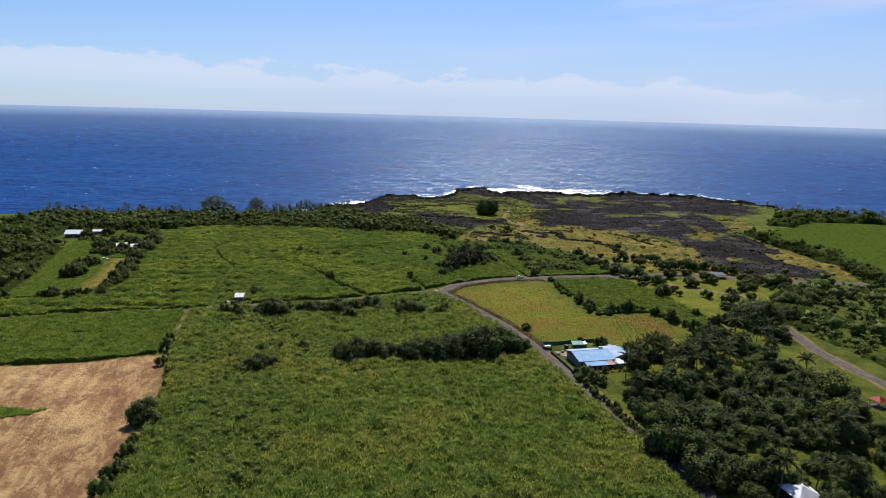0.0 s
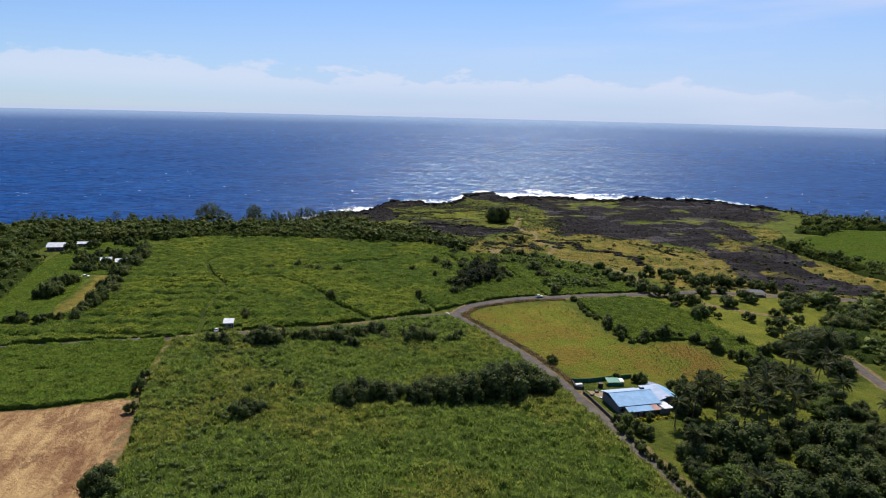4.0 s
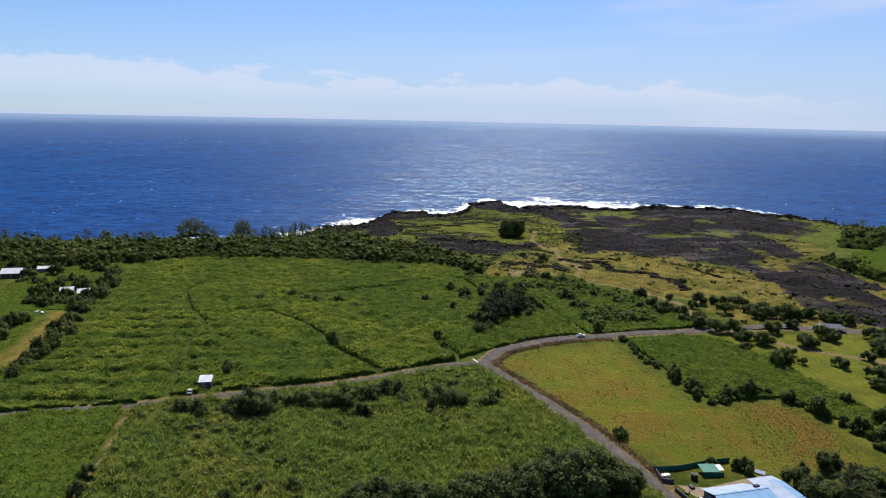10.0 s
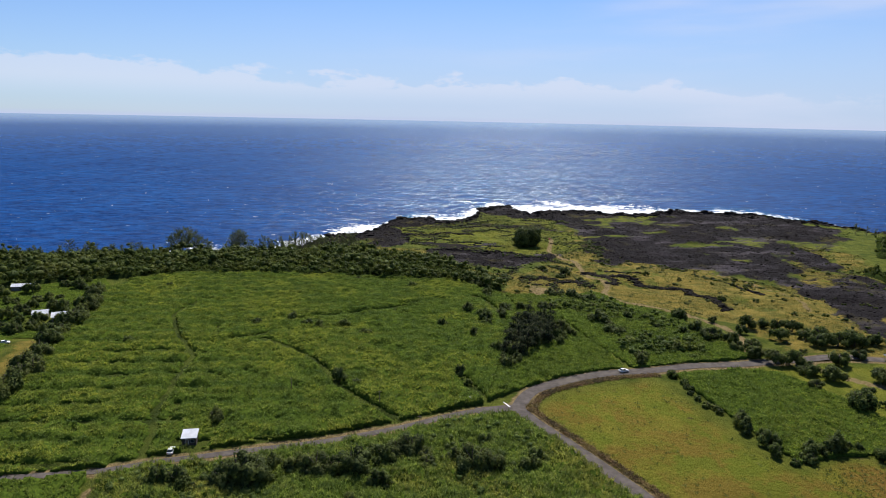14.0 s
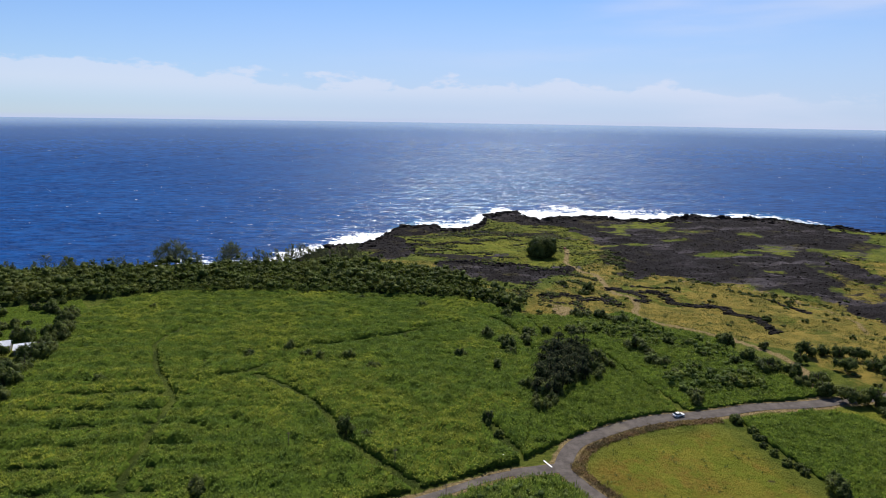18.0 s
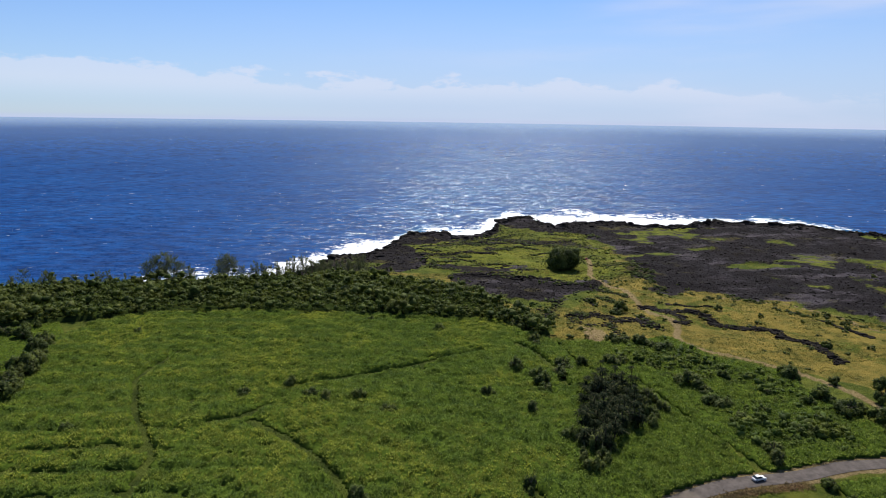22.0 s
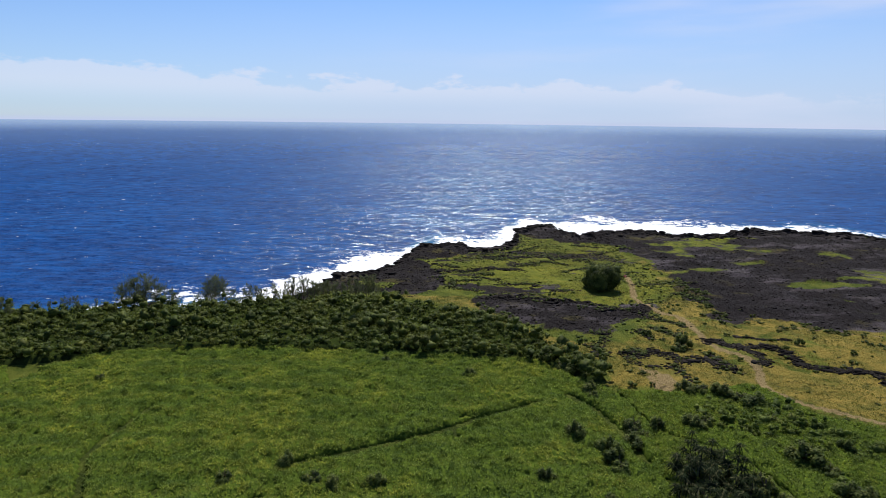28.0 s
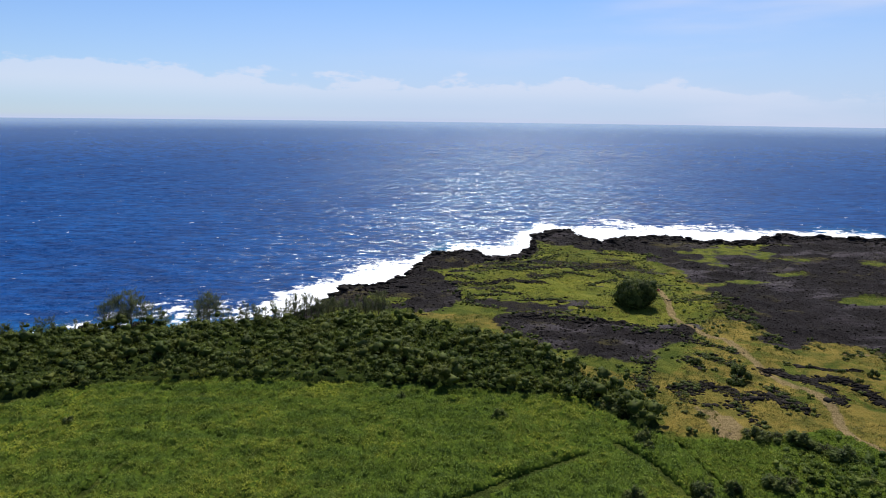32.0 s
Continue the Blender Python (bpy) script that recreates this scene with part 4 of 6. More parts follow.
# free-standing trees and shrubs of the park, five patterns
park_trees = [broadleaf("park_tree", lab, "tree", h, w, nb, 120, 0.45, base, group="park trees") for lab, h, w, nb, base in (
    ("spreading dark green shade tree on mown grass", 4.6, 3.0, 12, 0.6), ("low round green tree on the park lawn", 3.6, 2.4, 10, 0.2),
    ("broad flat-topped green tree beside the drive", 5.0, 3.6, 15, 0.9))]
ROADSIDE_TREES = [(139, 484, 7), (138.5, 457, 10), (138.5, 443, 8), (147, 439, 8), (145, 428, 8), (152, 429, 7), (168, 464, 9), (175, 464, 8), (173.5, 445, 8), (149.5, 420, 8), (181, 461, 9), (188, 459, 8), (186.7, 446, 7), (187.4, 437, 9),
                  (155, 413, 8), (163, 411, 9), (164, 402, 9), (157.4, 387, 5), (170, 396, 9), (183, 413, 10), (206, 438, 10), (216, 439, 7), (197, 421, 8), (189, 394, 8), (162, 368, 10), (170, 376, 6), (173.7, 371, 3.5), (222, 435, 7),
                  (160, 455, 7), (196, 450, 7), (230, 428, 7), (154, 474, 6)]
PARK_TREES = [(161.4, 401), (172.4, 401.8), (190, 394), (166, 374), (174.5, 381.7), (204, 407), (205, 401), (188.5, 368), (227, 405), (242, 429), (206, 376), (219, 388), (226, 392), (213, 366), (196, 355.6), (190, 346), (202, 350), (224, 433), (236, 405)]
for poly, per in (([(205, 362), (250, 350), (262, 408), (228, 410)], 0.010), ([(185, 424), (240, 426), (240, 446), (195, 456)], 0.004)):
    PARK_TREES += list(zip(*scatter(poly, per)))
for i, (x, y) in enumerate(PARK_TREES):
    plant(park_trees[i % 3], x, y, rng.uniform(1.0, 1.7), tall=rng.uniform(0.8, 1.05))
for i, (x, y, w) in enumerate(ROADSIDE_TREES):
    plant(park_trees[i % 3], x, y, w / 5.4, tall=rng.uniform(0.9, 1.15))
big = broadleaf("shade_tree", "large dark round shade tree alone on short grass", "tree", 13.0, 11.5, 46, 260, 0.55, 0.4, LEAF_DARK)
plant(big, 87, 689, 1.26, 40, tall=1.24)
for x, y, s in ((193, 319, 1.1), (181, 322, 0.5), (214, 330, 0.55)):
    plant(big, x, y, s)
away(big)
for m in park_trees:
    away(m)

bushes = [broadleaf("bush", lab, "bush", h, w, nb, 90, 0.42, 0.0, group="field bushes") for lab, h, w, nb in (
    ("dark green bush standing out of the cane", 4.2, 2.9, 11), ("round dark shrub in the green field", 3.3, 2.6, 10), ("tall narrow dark bush beside a ditch", 6.0, 2.4, 12))]
FIELD_BUSHES = [(-66, 468), (-56, 458), (-38, 457), (-27, 446), (11, 460), (-82, 459), (34, 471), (45, 495), (39, 524), (114, 428), (-66, 352), (-23, 384),
                (-30, 388), (-132, 429), (-50, 455), (-25, 445), (26, 446), (34, 465), (33, 477), (47, 494), (25, 487), (97, 415), (140, 479),
                (139, 453), (97, 579), (-155, 533), (-43, 554), (69, 499), (142, 444)]
for i, (x, y) in enumerate(FIELD_BUSHES):
    plant(bushes[i % 2], x, y, rng.uniform(1.0, 1.5) * (1.3 if x > 75 else 1.0), sink=0.1)
for x, y, s in ((17.5, 394, 1.1), (20, 386, 0.7), (-77, 266, 1.3), (-52, 180, 1.2), (-50, 170, 1.4), (-49, 162, 1.4), (-54, 188, 1.0), (-72, 250, 1.0), (-58, 205, 1.3), (-56, 200, 1.1), (-80, 276, 1.1), (54, 493, 1.2),
                (-186, 474, 1.9), (-194, 478, 1.7), (-176, 470, 1.6), (-206, 460, 1.8), (-186, 452, 1.7), (-176, 455, 1.5), (-236, 500, 1.8), (-226, 512, 1.8), (138, 480, 1.5), (76, 305, 0.8), (-45, 318, 1.9), (60, 245, 0.7), (-30, 268, 1.2), (-22, 270, 1.2), (-38, 265, 1.1)):
    plant(bushes[2 if (x, y) == (17.5, 394) else 0], x, y, s, sink=0.2)


# leafy clumps that stand out of the tall cane, too many to count
gx, gy = scatter([(-47, 140), (-55, 195), (-74, 262), (-86, 316), (-30, 334), (20, 356), (36, 352), (45, 330), (0, 290), (-4, 250), (-12, 180), (-20, 130)], 0.075, 2.0)
ok = fbm(gx, gy, 22, 171, 3) > -0.25
gx, gy = gx[ok], gy[ok]
r = rng.uniform(0.6, 1.5, len(gx))
v, f = leaf_cloud(np.stack([gx, gy, height(gx, gy) + 1.7 + 0.35 * r], -1), np.stack([r, r, r * 0.75], -1), 44, 0.40, core=2)
me = make_mesh("cane_weeds", v, [f])
me.materials.append(LEAF_RANK)
tagged(new("cane_weeds", me), "rank green shrubs grown up through old cane", "shrubs", kind="stuff")

# dark thickets along the edge of the cane and the dry ground
bx, by = scatter([(-60, 316), (-25, 328), (5, 338), (25, 348), (42, 334), (34, 316), (0, 308), (-40, 303)], 0.009, 3.0)
for i, (x, y) in enumerate(zip(bx, by)):
    plant(bushes[i % 2], x, y, rng.uniform(0.9, 1.7), sink=0.3)
THICKETS = [(77, 526, 1.7), (83, 525, 1.8), (90, 522, 1.9), (95, 517, 1.8), (98, 512, 1.9), (96.5, 498, 1.3), (68, 494.6, 1.7), (73, 497, 1.3), (92, 470, 2.2), (96, 464, 1.5), (97, 449, 1.5), (99, 440, 1.4), (94, 452, 1.5), (45, 488.5, 1.3), (95, 409, 1.3),
            (110, 446, 1.0), (29, 560.6, 2.2), (18, 571, 2.0), (33.6, 546, 2.0), (39, 519, 1.3), (44.7, 491.3, 1.2), (48, 487, 1.1), (39, 559.6, 1.6), (93.7, 575, 1.7), (-7.5, 539, 1.2), (54, 563, 1.0), (42.6, 481.5, 1.5), (41, 540, 1.2), (47, 548, 1.3),
            (83.5, 593, 1.2), (153.6, 581, 0.9), (180, 522, 1.3), (118, 428, 1.1), (126, 438, 1.3), (130, 452, 1.1), (120, 462, 1.0), (110, 478, 1.1)]
for i, (x, y, s) in enumerate(THICKETS):
    plant(bushes[i % 2], x, y, s, tall=1.0 if s < 1.4 else 0.75, sink=0.3)


def along(line, step, jitter, size, models, tall=1.0):
    p = smooth_line(line, step)
    for x, y in p:
        plant(models[int(rng.integers(len(models)))], x + rng.normal(0, jitter), y + rng.normal(0, jitter), size * rng.uniform(0.7, 1.3), tall=tall, sink=0.15)


along([(104, 398), (105.5, 378.5), (110, 363), (113.5, 347), (117, 331.5), (131, 335), (145, 337), (151, 327), (157, 308), (160, 295)], 3.4, 1.2, 0.85, bushes[:2])
for x, y, w in ((111, 352, 1.5), (114, 340, 1.3), (124, 335, 1.3), (134, 338, 1.6), (147, 333, 1.2), (152, 322, 1.7), (158, 310, 1.4), (161, 303, 1.6), (172, 318, 1.5), (168, 332, 1.1)):
    plant(bushes[0], x, y, w, sink=0.2)
along([(-172, 340), (-160, 341), (-146, 347)], 3.2, 1.2, 1.35, bushes[:2])
along([(-147, 351), (-152, 383), (-160, 410), (-167, 436), (-172, 462), (-180, 490), (-190, 515)], 3.6, 1.5, 1.7, bushes[:2])
along([(-176, 386), (-183, 378), (-184, 395), (-186, 408)], 3.0, 1.5, 1.9, bushes[:2])
along([(-193, 452), (-200, 445), (-190, 440), (-178, 446)], 3.0, 1.5, 1.3, bushes[:2])
along([(-205, 470), (-212, 490), (-205, 500)], 4.0, 2.0, 1.3, bushes[:2])
along([(-200, 520), (-215, 530), (-208, 540)], 4.0, 2.0, 1.3, bushes[:2])
along([(-236, 492), (-228, 486), (-222, 494)], 3.5, 1.5, 1.2, bushes[:2])
along([(98, 200), (94, 222), (90, 236), (87.5, 250)], 3.0, 0.6, 0.75, bushes[:2])
along([(-71, 314), (-60, 314), (-50, 319), (-38, 322), (-27, 322)], 3.2, 1.2, 1.3, bushes[:2])
along([(-20, 326), (-5, 331), (8, 333), (21, 325)], 4.0, 2.0, 1.15, bushes[:2])
row_tree = broadleaf("mango_tree", "dense dark green tree in a row across the cane", "tree", 7.2, 5.4, 20, 140, 0.5, 0.2, LEAF_DARK, "tree row in the cane")
for x, y, s in ((-5, 262, 0.8), (-1, 260, 1.05), (4, 262, 1.1), (10, 263, 0.85), (13, 262, 0.9), (15, 265, 0.7), (23, 263, 1.0), (28, 265, 1.15), (26, 268, 0.9), (33, 266, 1.05), (38, 265, 1.2), (37, 271, 1.0), (44, 267, 1.25), (49, 270, 1.45), (54, 269, 1.5), (58, 273, 1.45), (63, 271, 1.2), (67, 273, 0.95),
                (71, 276, 0.7), (50, 277, 1.1), (-48, 316, 1.1), (-44, 315, 1.0), (-51, 314, 0.7), (-27, 321, 0.85), (-22, 321, 0.7), (-17, 322, 1.0), (0, 334, 0.8), (-5, 333, 0.7), (18, 324, 1.0), (23, 324, 0.8), (-36, 248, 0.75), (-31, 250, 0.6), (-57, 203, 0.9), (-60, 208, 0.7)):
    plant(row_tree, x, y, s * 1.18, tall=1.08)
light_tree = broadleaf("garden_tree", "fresh green garden tree among the palms", "tree", 6.4, 4.6, 16, 130, 0.48, 0.8, LEAF_LIGHT, "garden trees")
GROVE_TREES = [(103, 187, 17.7), (107, 177, 14.4), (121, 231, 17), (106, 208, 12.0), (123, 204, 14.1), (137, 219, 13.1), (137, 206, 14.6), (148, 208, 13.3), (152, 220, 12), (154, 233, 15), (176, 234, 17), (142, 237, 13), (160, 216, 11.4), (123, 217, 9.0), (104, 226, 9.5),
               (130, 240, 9.0), (193, 300, 13), (167, 212, 12.4), (174, 217, 11.4), (152, 197, 12.2), (117, 175, 11.1), (110, 173, 9.5), (122, 173, 10.5), (117, 209, 8.7), (127, 196, 9.6), (115, 258, 9.5), (125, 268, 8.4),
               (157, 221, 8.9), (159, 197, 12.4), (150, 179, 11.4), (146, 197, 9.2), (115, 186, 7.9), (109, 205, 9.6), (103, 212, 7.8), (128, 233, 8.7), (154, 241, 9), (169, 242, 9), (118, 272, 7), (134, 272, 7), (142, 278, 7.5), (151, 278, 8), (160, 284, 8), (136, 262, 7)]
GROVE_LAWNS = ([(91, 262), (106, 262), (104, 247), (100, 231), (101, 219), (100, 204), (95, 205), (92, 239)], [(118, 257), (127, 261), (122, 247), (113, 240)], [(150, 263), (161, 263), (155, 251), (146, 253)], [(147, 237), (151, 224), (148, 219), (142, 224)],
               [(124, 193), (134, 193), (131, 187), (123, 187)], [(177, 251), (186, 227), (200, 246), (194, 267)], [(168, 300), (185, 262), (200, 262), (200, 300)])
gx, gy = scatter(GROVE, 0.0125)
GROVE_TREES += [(x, y, rng.uniform(5.0, 9.5)) for x, y in zip(gx, gy) if not any(inside(np.array([x]), np.array([y]), p)[0] for p in GROVE_LAWNS)]
for i, (x, y, w) in enumerate(GROVE_TREES):
    plant(light_tree if i % 7 == 3 else row_tree, x, y, w / (8.8 if i % 7 == 3 else 9.8), tall=rng.uniform(0.85, 1.1))
away(row_tree)
away(light_tree)
palms = [palm(h, ln, i, "tall coconut palm with drooping fronds in a grove") for i, (h, ln) in enumerate(((9.5, 0.7), (12.0, 1.4), (8.0, 0.3), (11.0, -0.8)))]
PALM_SPOTS = [(127, 183), (128, 176), (136, 172), (161, 225), (107, 248), (115, 254), (130, 269), (130, 249), (132, 243), (139, 251), (153, 270), (152, 259), (162, 271), (170, 260), (105, 227), (107, 196), (124, 255), (175, 246), (124, 246), (152, 275), (175, 284), (149, 188), (146, 173),
              (144, 247), (139, 265), (165, 283), (115, 263), (123, 167), (160, 198), (193, 309), (193, 344), (175, 304), (185, 294), (121, 262), (128, 262), (146, 268), (158, 276), (133, 257)]
for i, (x, y) in enumerate(PALM_SPOTS):
    if math.hypot(x - 130, y - 166) > 7:
        plant(palms[i % 4], x, y, rng.uniform(1.0, 1.3), tall=0.88)
CLUSTER = [(42, 422), (45, 430), (50, 434), (56, 437), (61, 442), (64, 450), (47, 442), (52, 447), (57, 453), (62, 460), (54, 461), (50, 455), (59, 430), (52, 426), (38, 419), (44, 416), (48, 420), (43, 436), (58, 432), (49, 438), (54, 443), (60, 448), (53, 455), (58, 458), (45, 448), (64, 456), (49, 461), (61, 466), (56, 469), (41, 429), (47, 427), (53, 433)]
for x, y in ((36, 412), (38, 405), (42, 410), (45, 416), (39, 418), (35, 425), (67, 440), (72, 445), (71, 453), (65, 434)):
    plant(bushes[0], x, y, rng.uniform(1.0, 1.4), sink=0.2)


def rosette(seed, leaves, length):
    """A head of long keeled strap leaves: the young ones stand, the old ones hang."""
    r = np.random.default_rng(seed)
    vs, fs = [], []
    for i in range(leaves):
        a, up = i * 2.4 + r.uniform(-0.2, 0.2), 0.95 - 1.25 * i / leaves
        ln, w = length * r.uniform(0.75, 1.15), 0.17
        d, side = np.array([np.cos(a), np.sin(a), 0]), np.array([-np.sin(a), np.cos(a), 0])
        for t in np.linspace(0, 1, 5):
            c = d * ln * (t * np.cos(up) + 0.12 * t * t) + np.array([0, 0, ln * (np.sin(up) * t - 0.72 * t * t)])
            b = w * (1 - t) ** 0.5 + 0.008
            vs += [c - side * b + np.array([0, 0, 0.03]), c, c + side * b + np.array([0, 0, 0.03])]
        o = 15 * i
        fs += [(o + 3 * j + k, o + 3 * j + k + 1, o + 3 * j + k + 4, o + 3 * j + k + 3) for j in range(4) for k in (0, 1)]
    me = make_mesh("leaf_head", np.array(vs), [np.array(fs)])
    me.materials.append(VACOA)
    return me


HEADS = [rosette(3, 26, 2.3), rosette(4, 22, 2.0)]


def screw_pine(h, seed):
    """A forked trunk that carries a head of strap leaves on every limb."""
    r = np.random.default_rng(seed)
    root = thing("screw_pine", "dark screw pine with pale drooping strap leaves in the cane", "tree", "screw pine clump")
    pieces = [tube([(0, 0, -0.4), (0.1, 0, h * 0.3), (0, 0.1, h * 0.62), (0, 0, h * 0.94)], [0.2, 0.15, 0.12, 0.09], 6)]
    tips = [(0, 0, h)]
    for k in range(5):
        a, z = k * 1.26 + r.uniform(-0.3, 0.3), h * r.uniform(0.22, 0.6)
        reach = r.uniform(0.9, 2.0)
        tip = np.array([np.cos(a) * reach, np.sin(a) * reach, z + r.uniform(1.0, 2.4)])
        pieces.append(tube([(0.05, 0.05, z), tip * np.array([0.6, 0.6, 0]) + np.array([0, 0, z + 0.3]), tip], [0.11, 0.09, 0.07], 5))
        tips.append(tip)
    part("trunk", make_mesh("trunk", *[(v, [q]) for v, q in [join(*pieces)]][0]), DARK_BARK, root)
    for i, t in enumerate(tips):
        o = new("leaf_head", HEADS[i % 2])
        o.parent = root
        o.matrix_basis = Matrix.Translation(tuple(t)) @ pose(0, 0, 0, r.uniform(-22, 22), r.uniform(-22, 22), r.uniform(0, 360)) @ Matrix.Scale(r.uniform(0.85, 1.2), 4)
    return root


pines = [screw_pine(h, 20 + i) for i, h in enumerate((7.5, 10.0, 6.0))]
for i, (x, y) in enumerate(CLUSTER):
    plant(pines[i % 3], x, y, rng.uniform(1.0, 1.35))
for x, y in ((45, 421), (52, 434), (57, 430), (62, 448), (55, 447), (48, 430), (60, 456), (64, 440), (58, 438), (50, 441), (66, 455), (47, 425), (54, 429), (60, 446), (57, 464), (53, 452), (63, 463), (41, 416), (39, 423), (44, 433), (66, 447), (69, 450), (70, 457), (51, 459), (48, 447)):
    plant(bushes[2], x, y, rng.uniform(1.0, 1.45), sink=0.2)
for m in pines:
    away(m)
for m in palms:
    away(m)

# scattered low shrubs on the dry ground and the headland
low = broadleaf("shrub", "small dark low shrub on dry grass", "bush", 1.5, 1.5, 6, 40, 0.4, 0.0, group="dry land shrubs")
sx, sy = scatter(DRY, 0.0042)
for x, y in zip(sx, sy):
    if line_distance(np.array([x]), np.array([y]), TRAIL)[0] > 3 and line_distance(np.array([x]), np.array([y]), ROAD_EAST)[0] > 5:
        plant(low, x, y, rng.uniform(0.5, 1.5), tall=rng.uniform(0.6, 1.2), sink=0.1)
# a ragged fringe of shrubs where the grass meets the open lava
fringe = smooth_line([(140, 716), (139, 700), (143, 690), (150, 684), (140, 664), (138, 640), (150, 617), (172, 610), (186, 598), (204, 578), (220, 568), (232, 552)], 1.0)
for i in rng.integers(0, len(fringe), 150):
    plant(low, fringe[i, 0] + rng.normal(0, 3.0), fringe[i, 1] - 2 + rng.normal(0, 3.5), rng.uniform(0.6, 1.5), tall=rng.uniform(0.5, 1.0), sink=0.1)
away(low)

# wispy trees along the shore
shore = [conifer("casuarina_tree", "wispy grey-green needle tree on the rocky shore", h, w, n, "shore trees") for h, w, n in ((13, 5.6, 34), (10.5, 3.0, 15), (9.0, 2.4, 12))]
for i, (x, y, s) in enumerate(((-191, 640, 1.2), (-186, 642, 1.15), (-180, 641, 1.0), (-197, 638, 0.95), (-174, 640, 0.75), (-168, 641, 0.65), (-188, 637, 1.1), (-194, 636, 1.0), (-183, 637, 0.95), (-177, 637, 0.8), (-171, 643, 0.7), (-148, 645, 1.1), (-144, 646, 0.95), (-152, 644, 0.8), (-146, 642, 1.05), (-150, 641, 0.95), (-141, 643, 0.8), (-156, 642, 0.6), (-136, 643, 0.6))):
    plant(shore[0], x, y, s * 1.2)
for x in np.arange(-130, -56, 1.5):
    plant(shore[1 + int(rng.integers(2))], x + rng.normal(0, 0.8), float(np.interp(x, (-128, -100, -60), (642, 656, 662))) + rng.normal(0, 3.0), rng.uniform(0.75, 1.3))
for x in (*np.arange(-330, -205, 3.4), *np.arange(440, 560, 6.0)):
    plant(shore[int(rng.integers(3))], x + rng.normal(0, 1), float(np.interp(x, (-330, -247, -205, 440, 500, 560), (605, 612, 622, 790, 722, 690))) + rng.normal(0, 4), rng.uniform(0.7, 1.05))
for m in shore:
    away(m)


def woods(name, poly, gap, h, w, per, size, label, mat=LEAF_WOODS, swing=0.35, kids=4, floor=0, closed=True):
    """Closed woodland that nobody could count: crowns of several uneven leafy lumps beside one another."""
    p = np.array(poly)
    (x0, y0), (x1, y1) = p.min(0), p.max(0)
    x, y = np.meshgrid(np.arange(x0, x1, gap), np.arange(y0, y1, gap))
    x, y = (x + rng.uniform(-0.45, 0.45, x.shape) * gap).ravel(), (y + rng.uniform(-0.45, 0.45, y.shape) * gap).ravel()
    ok = inside(x, y, poly) & (y < coast(x) - 4)
    x, y = x[ok], y[ok]
    n = len(x)
    s = np.clip(1 + swing * fbm(x, y, 24, 61, 2) + rng.normal(0, 0.44, n), 0.4, 2.3)
    c0 = np.stack([x, y, height(x, y) + h * s - w * s * 0.55], -1)
    r0 = np.stack([w * s * 0.6, w * s * 0.6, w * s * 0.5], -1)
    c1 = c0.repeat(kids, 0) + rng.normal(0, 1, (n * kids, 3)) * np.array([w * 0.50, w * 0.50, w * 0.30]) * s.repeat(kids)[:, None]
    r1 = r0.repeat(kids, 0) * rng.uniform(0.3, 0.7, (n * kids, 1)) * rng.uniform(0.75, 1.25, (n * kids, 3))
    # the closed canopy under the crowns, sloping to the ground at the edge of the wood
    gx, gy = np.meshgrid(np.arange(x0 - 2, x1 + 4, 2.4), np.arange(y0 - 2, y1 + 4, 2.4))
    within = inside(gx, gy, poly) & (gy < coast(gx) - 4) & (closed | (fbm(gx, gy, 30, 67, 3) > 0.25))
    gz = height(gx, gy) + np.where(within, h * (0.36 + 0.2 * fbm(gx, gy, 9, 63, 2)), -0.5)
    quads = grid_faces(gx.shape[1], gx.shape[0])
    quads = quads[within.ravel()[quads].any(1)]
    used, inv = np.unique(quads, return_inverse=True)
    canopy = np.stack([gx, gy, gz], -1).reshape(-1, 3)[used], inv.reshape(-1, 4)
    lx, ly = (a[within].repeat(1 + floor) + rng.uniform(-1.2, 1.2, (1 + floor) * within.sum()) for a in (gx, gy))
    low = np.stack([lx, ly, height(lx, ly) + h * (0.44 + 0.2 * fbm(lx, ly, 9, 63, 2))], -1)
    under = leaf_cards(low, np.full((len(low), 3), 0.7), 1 + 3 * floor, size, 0.5, 0.6)
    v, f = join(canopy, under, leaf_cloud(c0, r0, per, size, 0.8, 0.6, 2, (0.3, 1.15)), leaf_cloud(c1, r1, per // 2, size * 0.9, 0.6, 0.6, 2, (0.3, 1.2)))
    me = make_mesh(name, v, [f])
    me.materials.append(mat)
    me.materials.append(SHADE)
    # the canopy sheet's faces take the painted shade colour
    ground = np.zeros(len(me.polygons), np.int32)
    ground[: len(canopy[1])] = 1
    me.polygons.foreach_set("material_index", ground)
    return tagged(new(name, me), label, "woods", kind="stuff")


woods("coast_woods", COAST_WOODS, 3.2, 5.2, 3.6, 42, 0.56, "dense dark green coastal woods above the shore", swing=0.5, kids=2)
woods("west_woods", WEST_WOODS, 7.6, 6.8, 5.6, 44, 0.95, "dark mixed woods and palms beside a green field", swing=0.5, kids=3)
woods("east_scrub", EAST_SCRUB, 7.4, 4.6, 5.2, 56, 0.75, "scattered green scrub and trees behind the park", LEAF_MID, 0.8, kids=3, closed=False)
woods("east_hedge", [(318, 600), (332, 610), (338, 540), (338, 470), (322, 405), (308, 405), (322, 460), (324, 540)], 4.4, 4.8, 3.2, 70, 0.8, "dark hedge of trees beside a far green field")
woods("east_woods", [(372, 660), (400, 700), (440, 760), (500, 728), (560, 690), (640, 660), (640, 700), (700, 560), (560, 640), (500, 690), (430, 690), (395, 650)], 9.0, 7.0, 5.6, 36, 1.5, "dark trees along the far shore")
